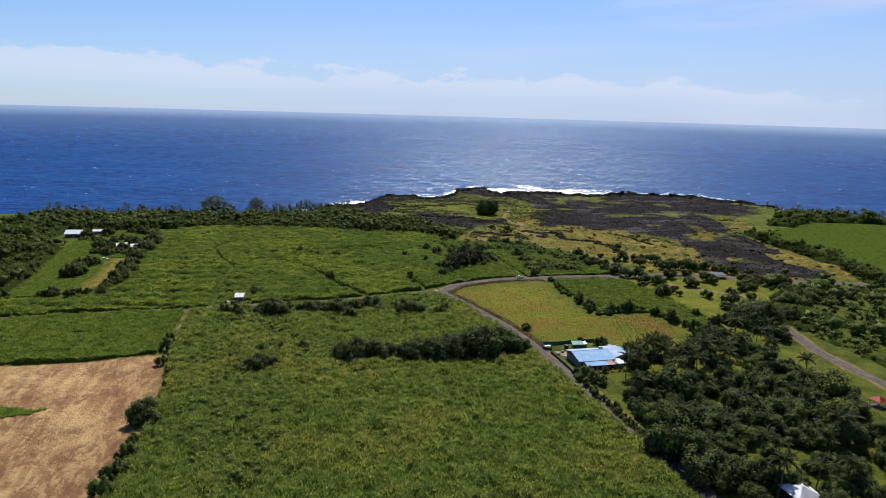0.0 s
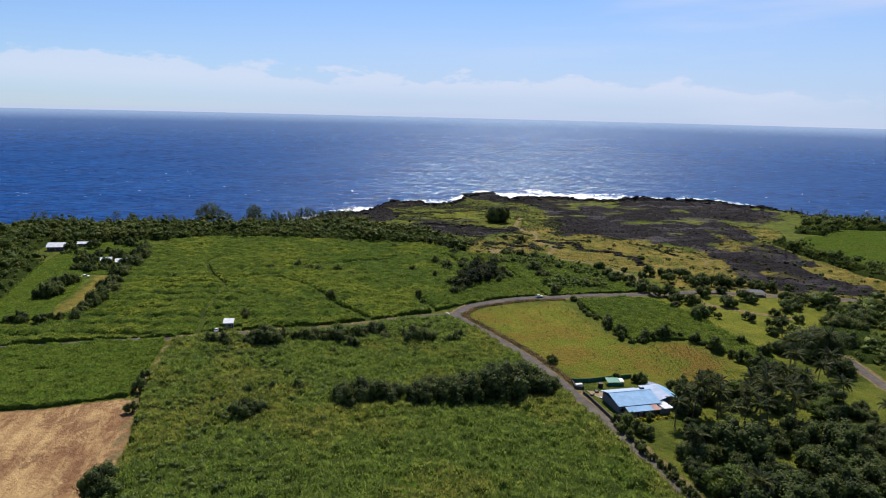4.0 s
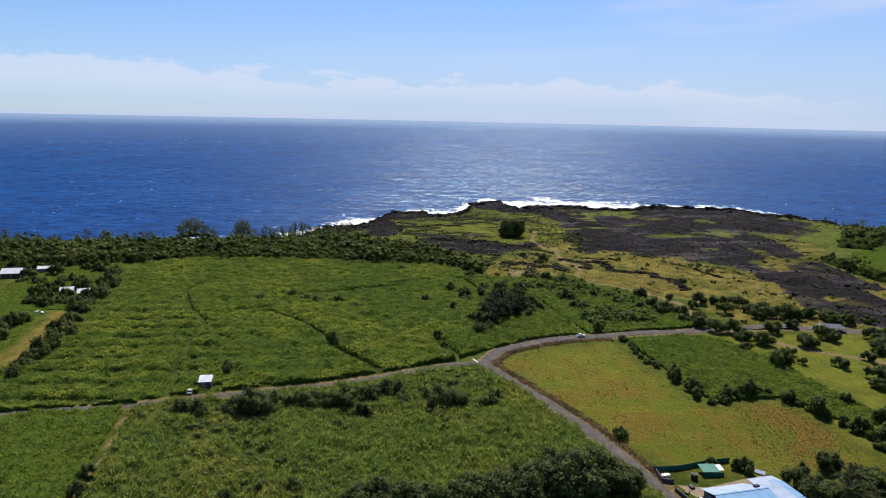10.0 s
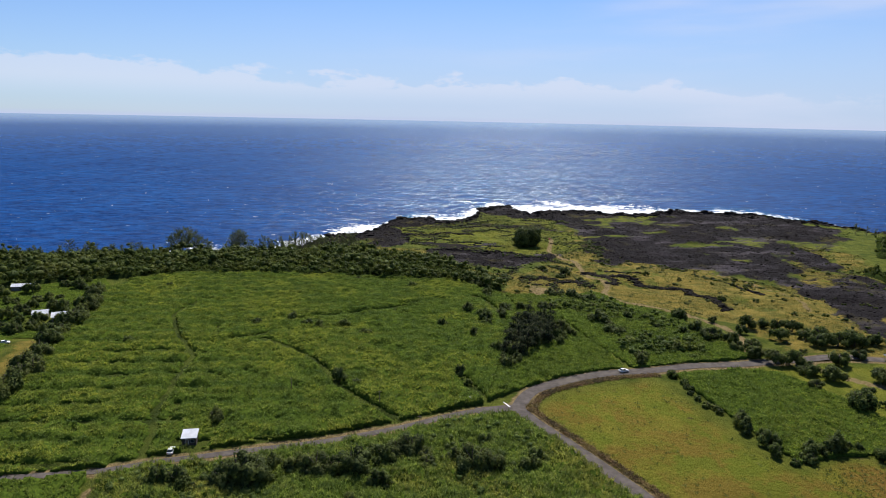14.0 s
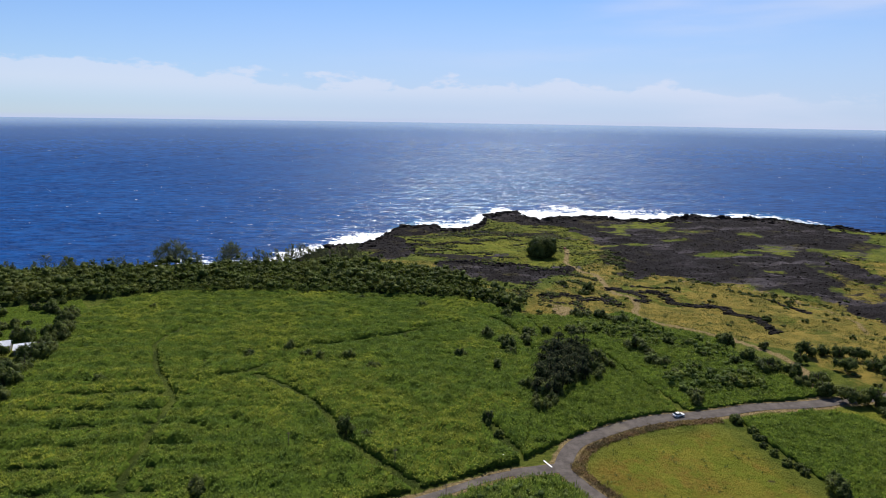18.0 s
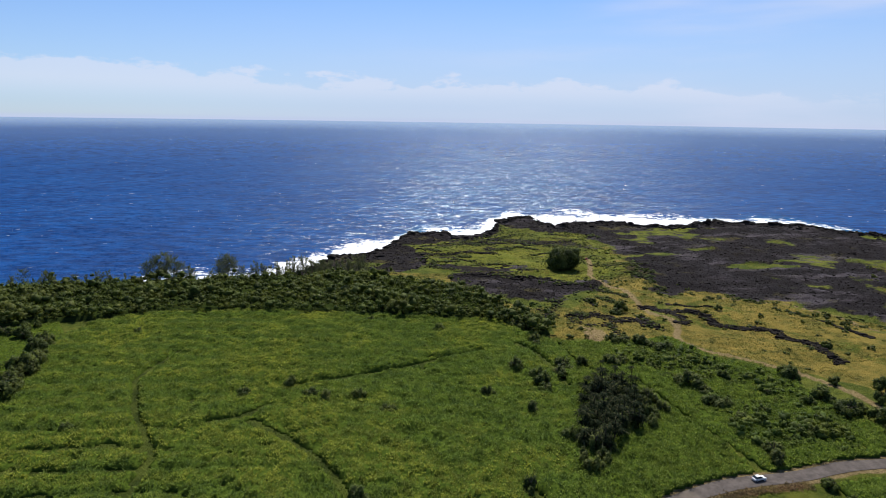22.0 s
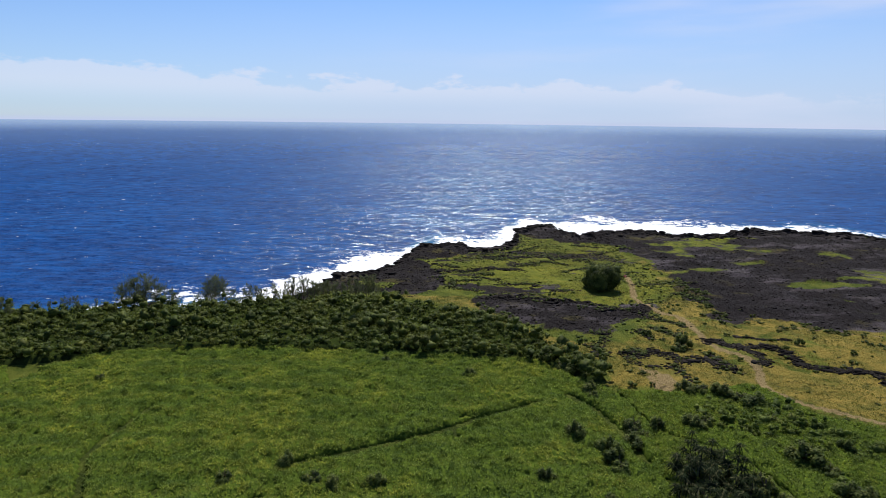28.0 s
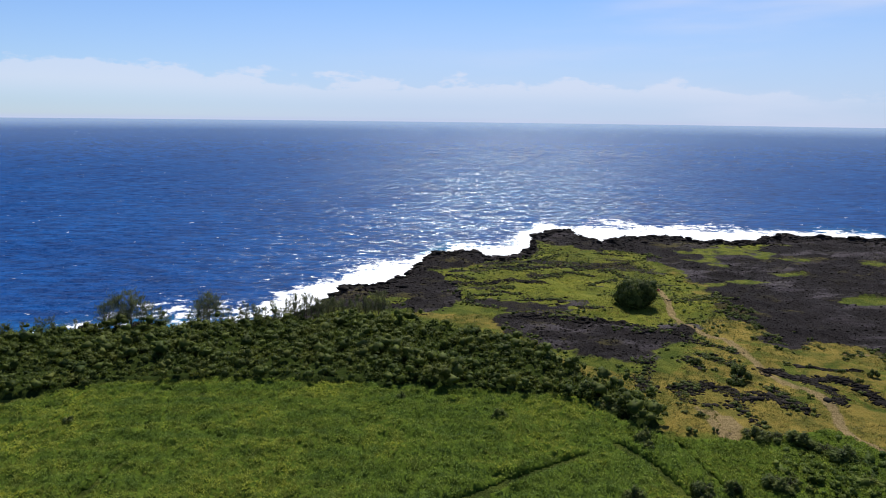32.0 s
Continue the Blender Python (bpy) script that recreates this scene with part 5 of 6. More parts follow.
woods("north_scrub", [(92, 420), (124, 416), (135, 432), (136, 470), (118, 488), (104, 520), (84, 520), (72, 500), (84, 480), (92, 450)], 4.2, 2.3, 2.6, 46, 0.42, "rough light green bushes between cane and trees", LEAF_LIGHT, 0.7, kids=3, closed=False)

RIDGES = [((27, 791), (43, 783)), ((38, 755), (56, 764)), ((53, 821), (67, 838)), ((68, 804), (76, 784)), ((70, 739), (94, 757)), ((148, 720), (150, 699)), ((129, 675), (133, 670), (143, 665)),
          ((70, 638), (80, 643), (90, 637)), ((98, 623), (107, 619), (109, 611)), ((92, 607), (97, 602), (101, 593)), ((81, 600), (85, 590)), ((56, 592), (64, 599), (55, 574)), ((111, 806), (150, 843)),
          ((65, 568), (74, 569)), ((5, 721), (22, 716)), ((62, 775), (80, 768)), ((90, 780), (105, 790)), ((20, 700), (45, 697)), ((105, 860), (125, 850)), ((9, 800), (22, 782), (40, 791)), ((-18, 764), (-6, 752)), ((39, 760), (59, 771)), ((-5, 710), (7, 710.5)), ((11, 731), (18, 729)), ((68, 803), (73, 780)), ((54, 683), (64, 683.5)),
          ((-25, 719), (-10, 706), (-11, 690)), ((-6, 687), (5, 681)), ((147, 855), (150, 835)), ((143, 712), (152, 705)), ((135, 680), (136, 670), (143, 665)), ((93, 784), (103, 763)), ((66, 563), (66, 557), (77, 553), (84, 555), (84, 537)),
          ((104, 569), (106, 561), (108, 547)), ((92, 605), (103, 598)), ((54, 579), (56, 568))]


def near_line(line, n, spread):
    p = smooth_line(line, 0.5)
    i = rng.integers(0, len(p), n)
    return p[i, 0] + rng.normal(0, spread, n), p[i, 1] + rng.normal(0, spread, n)


# small scrub that nobody could count on the headland
hx, hy = scatter(HEAD, 0.045)
ok = (fbm(hx, hy, 28, 161, 3) > 0.02) & (np.hypot(hx - 87, hy - 689) > 20) & (line_distance(hx, hy, TRAIL) > 3)
hx, hy = hx[ok], hy[ok]
for line in RIDGES:
    x, y = near_line(line, 26, 1.8)
    hx, hy = np.append(hx, x), np.append(hy, y)
for edge in (LAVA_WEST, LAVA_EAST[11:]):
    x, y = near_line(edge, 170, 3.0)
    hx, hy = np.append(hx, x), np.append(hy, y)
r = rng.uniform(0.4, 1.6, len(hx))
v, f = leaf_cloud(np.stack([hx, hy, height(hx, hy) + 0.25 * r], -1), np.stack([r, r, r * 0.7], -1), 30, 0.42, core=2)
me = make_mesh("headland_shrubs", v, [f])
me.materials.append(LEAF)
tagged(new("headland_shrubs", me), "low dark scrub scattered over headland grass", "shrubs", kind="stuff")

# ---- lava boulders ----
ROCK = Mat("lava_rock")
ROCK = ROCK.colour(ROCK.mix(ROCK.math("MULTIPLY", ROCK.island(), ROCK.remap(ROCK.noise(0.04, 5), 0.35, 0.65)), (0.009, 0.0075, 0.0065), (0.031, 0.026, 0.023)), 0.95, spec=0.05).m


def boulders(name, x, y, size, label):
    t = (1 + 5**0.5) / 2
    ico = np.array([(-1, t, 0), (1, t, 0), (-1, -t, 0), (1, -t, 0), (0, -1, t), (0, 1, t), (0, -1, -t), (0, 1, -t), (t, 0, -1), (t, 0, 1), (-t, 0, -1), (-t, 0, 1)]) / 1.9
    tri = np.array([(0, 11, 5), (0, 5, 1), (0, 1, 7), (0, 7, 10), (0, 10, 11), (1, 5, 9), (5, 11, 4), (11, 10, 2), (10, 7, 6), (7, 1, 8), (3, 9, 4), (3, 4, 2), (3, 2, 6), (3, 6, 8), (3, 8, 9), (4, 9, 5), (2, 4, 11), (6, 2, 10), (8, 6, 7), (9, 8, 1)])
    n = len(x)
    s = size * rng.lognormal(0, 0.42, (n, 1, 1))
    v = ico[None] * rng.uniform(0.5, 1.4, (n, 12, 1)) * s * np.array([1.45, 1.2, 0.55]) * rng.uniform(0.7, 1.3, (n, 1, 3))
    v = v + np.stack([x, y, height(x, y) + 0.1 * size], -1)[:, None]
    me = make_mesh(name, v.reshape(-1, 3), [(tri[None] + 12 * np.arange(n)[:, None, None]).reshape(-1, 3)])
    me.materials.append(ROCK)
    return tagged(new(name, me), label, "rocks", kind="stuff")


cx = rng.uniform(-210, 480, 6400)
boulders("shore_rocks", cx, coast(cx) - rng.gamma(1.4, 7.0, 6400) + 5, 1.05, "jagged black lava rocks along the surf")
cx = rng.uniform(-70, 480, 420)
boulders("cliff_rocks", cx, coast(cx) - rng.gamma(1.2, 5.0, 420) + 2, 1.9, "large jagged black rocks on the lava cliff")
ex, ey = scatter(LAVA_EAST, 0.11)
ok = lava_mask(ex, ey, coast(ex)) > 0.5
ex, ey = ex[ok], ey[ok]
boulders("east_lava_rocks", ex, ey, 0.34, "rough black lava boulders on the open flow")
ex, ey = scatter(LAVA_WEST + LAVA_WEST[:1], 0.34)
ok = lava_mask(ex, ey, coast(ex)) > 0.5
ex, ey = ex[ok], ey[ok]
boulders("west_lava_rocks", ex, ey, 0.28, "rough black lava boulders in a hollow")
for line, n, sp in (([(117, 590), (124, 580), (136, 578), (142, 572), (143, 562), (147, 554), (157, 552.5), (169, 549), (168, 536), (174.5, 528), (176, 519), (174, 501)], 1300, 1.5), ([(130, 595), (140, 589.5), (152, 587)], 200, 0.6), ([(204, 564), (212, 536)], 260, 0.9),
                    ([(9, 660), (30, 665), (44, 663), (60, 655), (74, 648), (90, 640), (98, 628)], 620, 1.8), ([(70, 566), (82, 572), (90, 560), (100, 562), (104, 552)], 380, 1.8), ([(112, 590), (122, 580), (128, 566), (124, 556)], 320, 1.6),
                    ([(-20, 745), (0, 742), (20, 748), (40, 742)], 420, 2.4), ([(5, 790), (25, 798), (50, 790)], 420, 3.0), ([(60, 800), (80, 790), (95, 800)], 320, 3.0)):
    x, y = near_line(line, int(n * 1.5), sp)
    boulders("lava_wall", x, y, 0.5, "low dark ridge of piled lava stones")
for line in RIDGES:
    x, y = near_line(line, 150, 1.5)
    boulders("lava_ridge", x, y, 0.45, "small ridge of dark lava stones in grass")
sx, sy = scatter(LAVA_SHELF, 0.2)
boulders("shelf_rocks", sx, sy, 0.36, "black broken lava shelf above the surf")
hx, hy = scatter(HEAD, 0.05)
ok = fbm(hx, hy, 22, 141, 3) > 0.15
hx, hy = hx[ok], hy[ok]
boulders("headland_rocks", hx, hy, 0.42, "scattered dark stones in short grass")

# ---- grass tufts of the open land ----
def tufts(name, poly, per_m2, length, label, mat=TUFT):
    x, y = scatter(poly, per_m2)
    ok = (lava_mask(x, y, coast(x)) < 0.5) & (line_distance(x, y, TRAIL) > 1.5) & (fbm(x, y, 16, 151, 3) > -0.35)
    x, y = x[ok], y[ok]
    v, q = blades(x, y, height(x, y) - 0.1, 5, length, 0.28, (0.6, 1.4))
    me = make_mesh(name, v, [q])
    me.materials.append(mat)
    return tagged(new(name, me), label, "grass", kind="stuff")


tufts("headland_grass", HEAD, 0.45, 0.6, "rough yellow-green grass on the headland")
tufts("wedge_grass", WEDGE, 0.45, 0.65, "olive grass beside the open lava flow")
tufts("dry_grass", DRY, 0.33, 0.65, "rough golden grass among lava stones", GOLD_TUFT)
tufts("slope_grass", SLOPE, 0.5, 0.7, "rough olive grass below the woods")

# ---- weeds on the verges ----
WEED = leaf_material("dry_weed", (0.085, 0.055, 0.028), (0.19, 0.125, 0.055), (0.16, 0.13, 0.04), 0.15, 0.25, 0.6)


def verge(line, offset, n, spread, label):
    p = smooth_line(line, 1.0)
    t = np.gradient(p, axis=0)
    t /= np.linalg.norm(t, axis=1)[:, None]
    i = rng.integers(0, len(p), n)
    d = offset + rng.normal(0, spread, n)
    x, y = p[i, 0] + t[i, 1] * d, p[i, 1] - t[i, 0] * d
    v, q = blades(x, y, height(x, y) - 0.1, 5, 0.9, 0.2)
    me = make_mesh("verge", v, [q])
    me.materials.append(WEED)
    return tagged(new("verge", me), label, "weeds", kind="stuff")


verge(ROAD[6:], 4.4, 1300, 0.7, "brown dry weeds on the bank of the road")
verge(ROAD_EAST[:5], 5.0, 1300, 0.8, "brown dry weeds on the bank of the bend")
gx, gy = scatter(MEADOW, 0.035)
v, q = blades(gx, gy, height(gx, gy) - 0.1, 9, 0.85, 0.17)
me = make_mesh("meadow_tufts", v, [q])
me.materials.append(LEAF)
tagged(new("meadow_tufts", me), "small dark tufts on the yellow-green meadow", "grass", kind="stuff")
pr, pc = np.meshgrid(np.arange(14), np.arange(16))
rx, ry = (118 + pr * 2.3 + 0.25 * pc).ravel(), (290 + pc * 2.4 + 0.5 * pr).ravel()
ok = inside(rx, ry, MEADOW)
rx, ry = rx[ok] + rng.normal(0, 0.25, ok.sum()), ry[ok] + rng.normal(0, 0.25, ok.sum())
v, q = blades(rx, ry, height(rx, ry) - 0.1, 8, 0.7, 0.18)
me = make_mesh("planted_rows", v, [q])
me.materials.append(LEAF)
tagged(new("planted_rows", me), "rows of small dark plants in dry grass", "plants", kind="stuff")
crop("weed_strip", [(-160, 212), (-120, 212), (-107, 211), (-97, 210), (-92, 211), (-96, 206), (-104, 203), (-112, 201), (-160, 198)], 0.3, 1.0, 5, 0.8, 0.2, CANE, "strip of green weeds across the bare soil")
WEST_GRASS = [(-188, 333), (-201, 378), (-231, 457), (-238, 488), (-234, 528), (-203, 548), (-190, 530), (-184, 500), (-186, 472), (-196, 472), (-200, 458), (-188, 445), (-170, 445), (-160, 400), (-150, 358), (-160, 345)]
crop("west_grass", WEST_GRASS, 0.9, 0.6, 5, 0.9, 0.34, CANE, "rough green grass between hedge and woods", [[(-155 + d, 350), (-161 + d, 372), (-164 + d, 392), (-172 + d, 414), (-177 + d, 430)] for d in (-6, -3, 0, 3, 6)])
crop("east_field", [(372, 640), (395, 645), (430, 685), (500, 685), (560, 630), (560, 430), (345, 420), (342, 540), (345, 600)], 0.9, 0.12, 5, 1.0, 0.4, FIELD, "far bright green field behind a hedge")


# ---- buildings ----
def box(bm, x0, x1, y0, y1, z0, z1, bevel=0.0):
    vs = [bm.verts.new(p) for p in ((x0, y0, z0), (x1, y0, z0), (x1, y1, z0), (x0, y1, z0), (x0, y0, z1), (x1, y0, z1), (x1, y1, z1), (x0, y1, z1))]
    fs = [bm.faces.new([vs[i] for i in f]) for f in ((3, 2, 1, 0), (4, 5, 6, 7), (0, 1, 5, 4), (1, 2, 6, 5), (2, 3, 7, 6), (3, 0, 4, 7))]
    if bevel:
        bmesh.ops.bevel(bm, geom=list({e for f in fs for e in f.edges}), offset=bevel, segments=1, affect="EDGES")
    return bm


def block(x0, x1, y0, y1, z0, z1, bevel=0.0):
    return box(bmesh.new(), x0, x1, y0, y1, z0, z1, bevel)


def slab(corners, thick=0.10, ribs=0.0):
    """A sloping roof sheet with thickness, from four corners in order; ribs: the spacing of raised seams that run down the slope (from edge 0-1 to edge 3-2)."""
    bm = bmesh.new()
    a, b, c, d = (Vector(p) for p in corners)
    n = (b - a).cross(d - a).normalized()
    if n.z < 0:
        n = -n

    def plate(p, q, r, s, lo, hi):
        v = [bm.verts.new(k + n * lo) for k in (p, q, r, s)] + [bm.verts.new(k + n * hi) for k in (p, q, r, s)]
        for f in ((0, 1, 2, 3), (4, 5, 6, 7), (0, 1, 5, 4), (1, 2, 6, 5), (2, 3, 7, 6), (3, 0, 4, 7)):
            bm.faces.new([v[i] for i in f])

    plate(a, b, c, d, -thick, 0)
    if ribs:
        m = max(2, int((b - a).length / ribs))
        for i in range(m + 1):
            t, w = i / m, 0.03 / (b - a).length
            t0, t1 = max(0, t - w), min(1, t + w)
            plate(a.lerp(b, t0), a.lerp(b, t1), d.lerp(c, t1), d.lerp(c, t0), 0.002, 0.04)
    return bm


def sheet_metal(name, c, stain=(0.35, 0.25, 0.18), rough=0.4):
    k = Mat(name)
    col = k.mix(k.remap(k.noise(0.5, 5), 0.35, 0.65), tuple(v * 0.82 for v in c), c)
    col = k.mix(k.math("MULTIPLY", k.remap(k.noise(0.9, 6, 0.7), 0.62, 0.78), 0.45), col, stain)
    k.colour(col, 0.6, 0.0, 0.2)
    ridge = k.n.new("ShaderNodeTexWave")
    ridge.inputs["Scale"].default_value = 1.2
    turn = k.n.new("ShaderNodeMapping")
    turn.inputs["Rotation"].default_value = (0, 0, radians(-13))
    k.l.new(k.co, turn.inputs[0])
    k.l.new(turn.outputs[0], ridge.inputs[0])
    k.bump(ridge.outputs["Fac"], 0.05, 0.7)
    return k.m


BLUE_ROOF = sheet_metal("blue_roof", (0.19, 0.345, 0.53))
PALE_ROOF = sheet_metal("pale_roof", (0.37, 0.44, 0.57))
WHITE_ROOF = sheet_metal("white_roof", (0.66, 0.67, 0.70))
GREEN_ROOF = sheet_metal("green_roof", (0.30, 0.42, 0.36))
GREY_ROOF = sheet_metal("grey_roof", (0.15, 0.155, 0.165))
RED_ROOF = sheet_metal("red_roof", (0.42, 0.07, 0.05))
RUST_ROOF = sheet_metal("rust_roof", (0.40, 0.22, 0.18))
WALL = plain("wall_paint", (0.19, 0.18, 0.165), 0.8)
DARK_WALL = plain("dark_wood", (0.09, 0.07, 0.06), 0.85, vary=0.4)
GLASS = plain("window_glass", (0.03, 0.04, 0.05), 0.08, vary=0.2)
WOOD = plain("weathered_wood", (0.24, 0.18, 0.12), 0.85, vary=0.4)
GREEN_NET = plain("green_net", (0.02, 0.13, 0.09), 0.7, vary=0.3)
GREEN_PANEL = plain("green_panel", (0.02, 0.18, 0.115), 0.5, vary=0.25)
BLACK = plain("black_plastic", (0.02, 0.02, 0.022), 0.5, vary=0.4)
WHITE = plain("white_paint", (0.78, 0.78, 0.76), 0.6, vary=0.1)
STONE = plain("stone_wall", (0.11, 0.10, 0.10), 0.95, vary=0.6, scale=3.0)
TYRE = plain("tyre", (0.02, 0.02, 0.02), 0.9)


def openings(root, spots, y, z0=0.9, z1=2.1, side=-1):
    """Windows in a front wall: frame and pane, and taller doors where the width is under 1 m."""
    for x, w in spots:
        low = 0.05 if w < 1 else z0
        name = "door" if w < 1 else "window"
        f = part(name, block(x - w / 2 - 0.06, x + w / 2 + 0.06, y + side * 0.05, y - side * 0.02, low - 0.06, z1 + 0.06), WHITE, root)
        part("pane", block(x - w / 2, x + w / 2, y + side * 0.065, y + side * 0.03, low, z1), GLASS if w >= 1 else WOOD, f)


def blue_house():
    x, y, turn = 90.6, 256.2, 13.2
    root = thing("house", "single-storey house with pale blue sheet metal roofs", "house", at=(x, y, float(height(98, 262)) - 0.05), turn=turn)
    part("wall", block(0.5, 15.6, 0.6, 12.6, -0.6, 2.9), WALL, root)
    part("wall", block(17.0, 24.4, 3.0, 13.0, -0.6, 2.9), WALL, root)
    part("porch_wall", block(2.6, 13.0, -2.6, 0.59, -0.6, 2.0), DARK_WALL, root)
    part("roof", slab([(0, 8.0, 4.6), (16.6, 8.0, 4.6), (16.4, 0, 3.15), (0, 0, 3.15)], ribs=0.0), BLUE_ROOF, root, "blue front roof slope")
    part("roof", slab([(0, 8.02, 4.58), (16.6, 8.02, 4.58), (13.0, 13.2, 3.2), (-0.2, 13.2, 3.2)], ribs=0.0), PALE_ROOF, root, "pale back roof slope")
    part("ridge_cap", slab([(0, 8.25, 4.66), (16.6, 8.25, 4.66), (16.6, 7.75, 4.66), (0, 7.75, 4.66)], 0.06), BLUE_ROOF, root)
    part("porch_roof", slab([(2.2, 0.1, 2.95), (11.6, 0.1, 2.95), (11.6, -3.2, 2.4), (2.2, -3.2, 2.4)], ribs=0.0), BLUE_ROOF, root)
    part("porch_roof", slab([(11.65, 0.1, 2.95), (14.2, 0.1, 2.95), (14.2, -3.2, 2.4), (11.65, -3.2, 2.4)], ribs=0.0), RUST_ROOF, root, "rust-striped porch sheet")
    part("annex_wall", block(14.4, 18.4, -2.4, 2.6, -0.6, 2.3), WALL, root)
    part("annex_roof", slab([(14.25, 3.2, 2.9), (18.2, 3.2, 2.9), (19.2, -3.0, 2.5), (15.6, -3.0, 2.5)], ribs=0.0), WHITE_ROOF, root, "white sheet roof")
    part("wing_roof", slab([(21.0, 2.0, 4.4), (21.0, 11.6, 4.4), (16.7, 11.6, 3.1), (16.7, 2.0, 3.1)], ribs=0.0), PALE_ROOF, root, "grey-blue wing roof slope")
    part("wing_roof", slab([(21.0, 2.0, 4.4), (21.0, 11.6, 4.4), (25.0, 11.6, 3.1), (25.0, 2.0, 3.1)], ribs=0.0), BLUE_ROOF, root, "blue wing roof slope")
    part("wing_roof", slab([(15.6, 11.4, 3.3), (24.6, 11.4, 3.3), (24.0, 15.2, 2.9), (16.0, 15.2, 2.9)], ribs=0.0), PALE_ROOF, root, "pale rear roof")
    part("vent_box", block(13.4, 14.9, 9.2, 10.0, 4.1, 4.75), BLACK, root)
    openings(root, ((4, 1.4), (7, 0.9), (10, 1.4)), -2.6, 0.7, 1.7)
    openings(root, ((1.6, 1.2),), 0.6)
    openings(root, ((19, 1.4), (22, 1.4)), 3.0)
    for px in (2.4, 5.4, 8.4, 11.4, 14.0):
        part("post", block(px - 0.06, px + 0.06, -3.1, -2.98, -0.6, 2.42), WOOD, root)


def pitched(name, label, category, x, y, turn, w, d, eave, ridge, roof, wall, spots=(), over=0.4, roof2=None, z=None):
    root = thing(name, label, category, at=(x, y, float(height(x, y)) - 0.05 if z is None else z), turn=turn)
    part("wall", block(-w / 2, w / 2, -d / 2, d / 2, -0.6, eave), wall, root)
    a, b = w / 2 + over, d / 2 + over
    part("roof", slab([(-a, 0, ridge), (a, 0, ridge), (a, -b, eave - 0.05), (-a, -b, eave - 0.05)], ribs=0.0), roof, root)
    part("roof", slab([(-a, 0.01, ridge), (a, 0.01, ridge), (a, b, eave - 0.05), (-a, b, eave - 0.05)], ribs=0.0), roof2 or roof, root)
    for s in (-1, 1):
        bm = bmesh.new()
        for sx in (0, 0.12):
            bm.faces.new([bm.verts.new(p) for p in ((s * (w / 2 - sx), -d / 2, eave), (s * (w / 2 - sx), d / 2, eave), (s * (w / 2 - sx), 0, ridge - 0.15))])
        part("gable", bm, wall, root)
    openings(root, spots, -d / 2)
    return root


def field_shed():
    root = thing("shed", "small field shed with a white metal roof and dark front", "shed", at=(-69.3, 338.0, float(height(-69.3, 338)) - 0.05), turn=8)
    part("wall", block(-2.0, 2.0, -1.5, 1.5, -0.4, 2.6), DARK_WALL, root)
    part("roof", slab([(-2.4, 1.9, 3.9), (2.4, 1.9, 3.9), (2.4, -1.9, 2.65), (-2.4, -1.9, 2.65)], 0.08, 0.6), WHITE_ROOF, root)
    part("gable", block(-2.0, 2.0, 1.35, 1.5, 2.6, 3.6), DARK_WALL, root)
    for px in (-2.1, 2.1):
        part("post", block(px - 0.06, px + 0.06, -1.75, -1.63, -0.4, 2.62), WOOD, root)
    openings(root, ((-0.7, 0.9), (0.9, 1.1)), -1.5)


def pavilion(name, label, category, x, y, turn, w, d, eave, ridge, roof, flat=0.0):
    """An open shelter: posts, rail and a hipped roof."""
    root = thing(name, label, category, at=(x, y, float(height(x, y)) - 0.05), turn=turn)
    for px in np.linspace(-w / 2, w / 2, max(2, int(w / 3) + 1)):
        for py in (-d / 2, d / 2):
            part("post", block(px - 0.08, px + 0.08, py - 0.08, py + 0.08, -0.5, eave + 0.1), WOOD, root)
    part("floor", block(-w / 2 - 0.2, w / 2 + 0.2, -d / 2 - 0.2, d / 2 + 0.2, -0.5, 0.12, 0.03), STONE, root)
    a, b, r = w / 2 + 0.5, d / 2 + 0.5, flat / 2
    for c in (((-r, 0, ridge), (r, 0, ridge), (a, -b, eave), (-a, -b, eave)), ((-r, 0, ridge), (r, 0, ridge), (a, b, eave), (-a, b, eave)),
              ((-r, 0, ridge), (-r - 0.01, 0, ridge), (-a, b, eave), (-a, -b, eave)), ((r, 0, ridge), (r + 0.01, 0, ridge), (a, b, eave), (a, -b, eave))):
        part("roof", slab(c, 0.08), roof, root)
    part("rail", block(-w / 2, w / 2, -d / 2 - 0.04, -d / 2 + 0.04, 0.75, 0.87), WOOD, root)
    return root


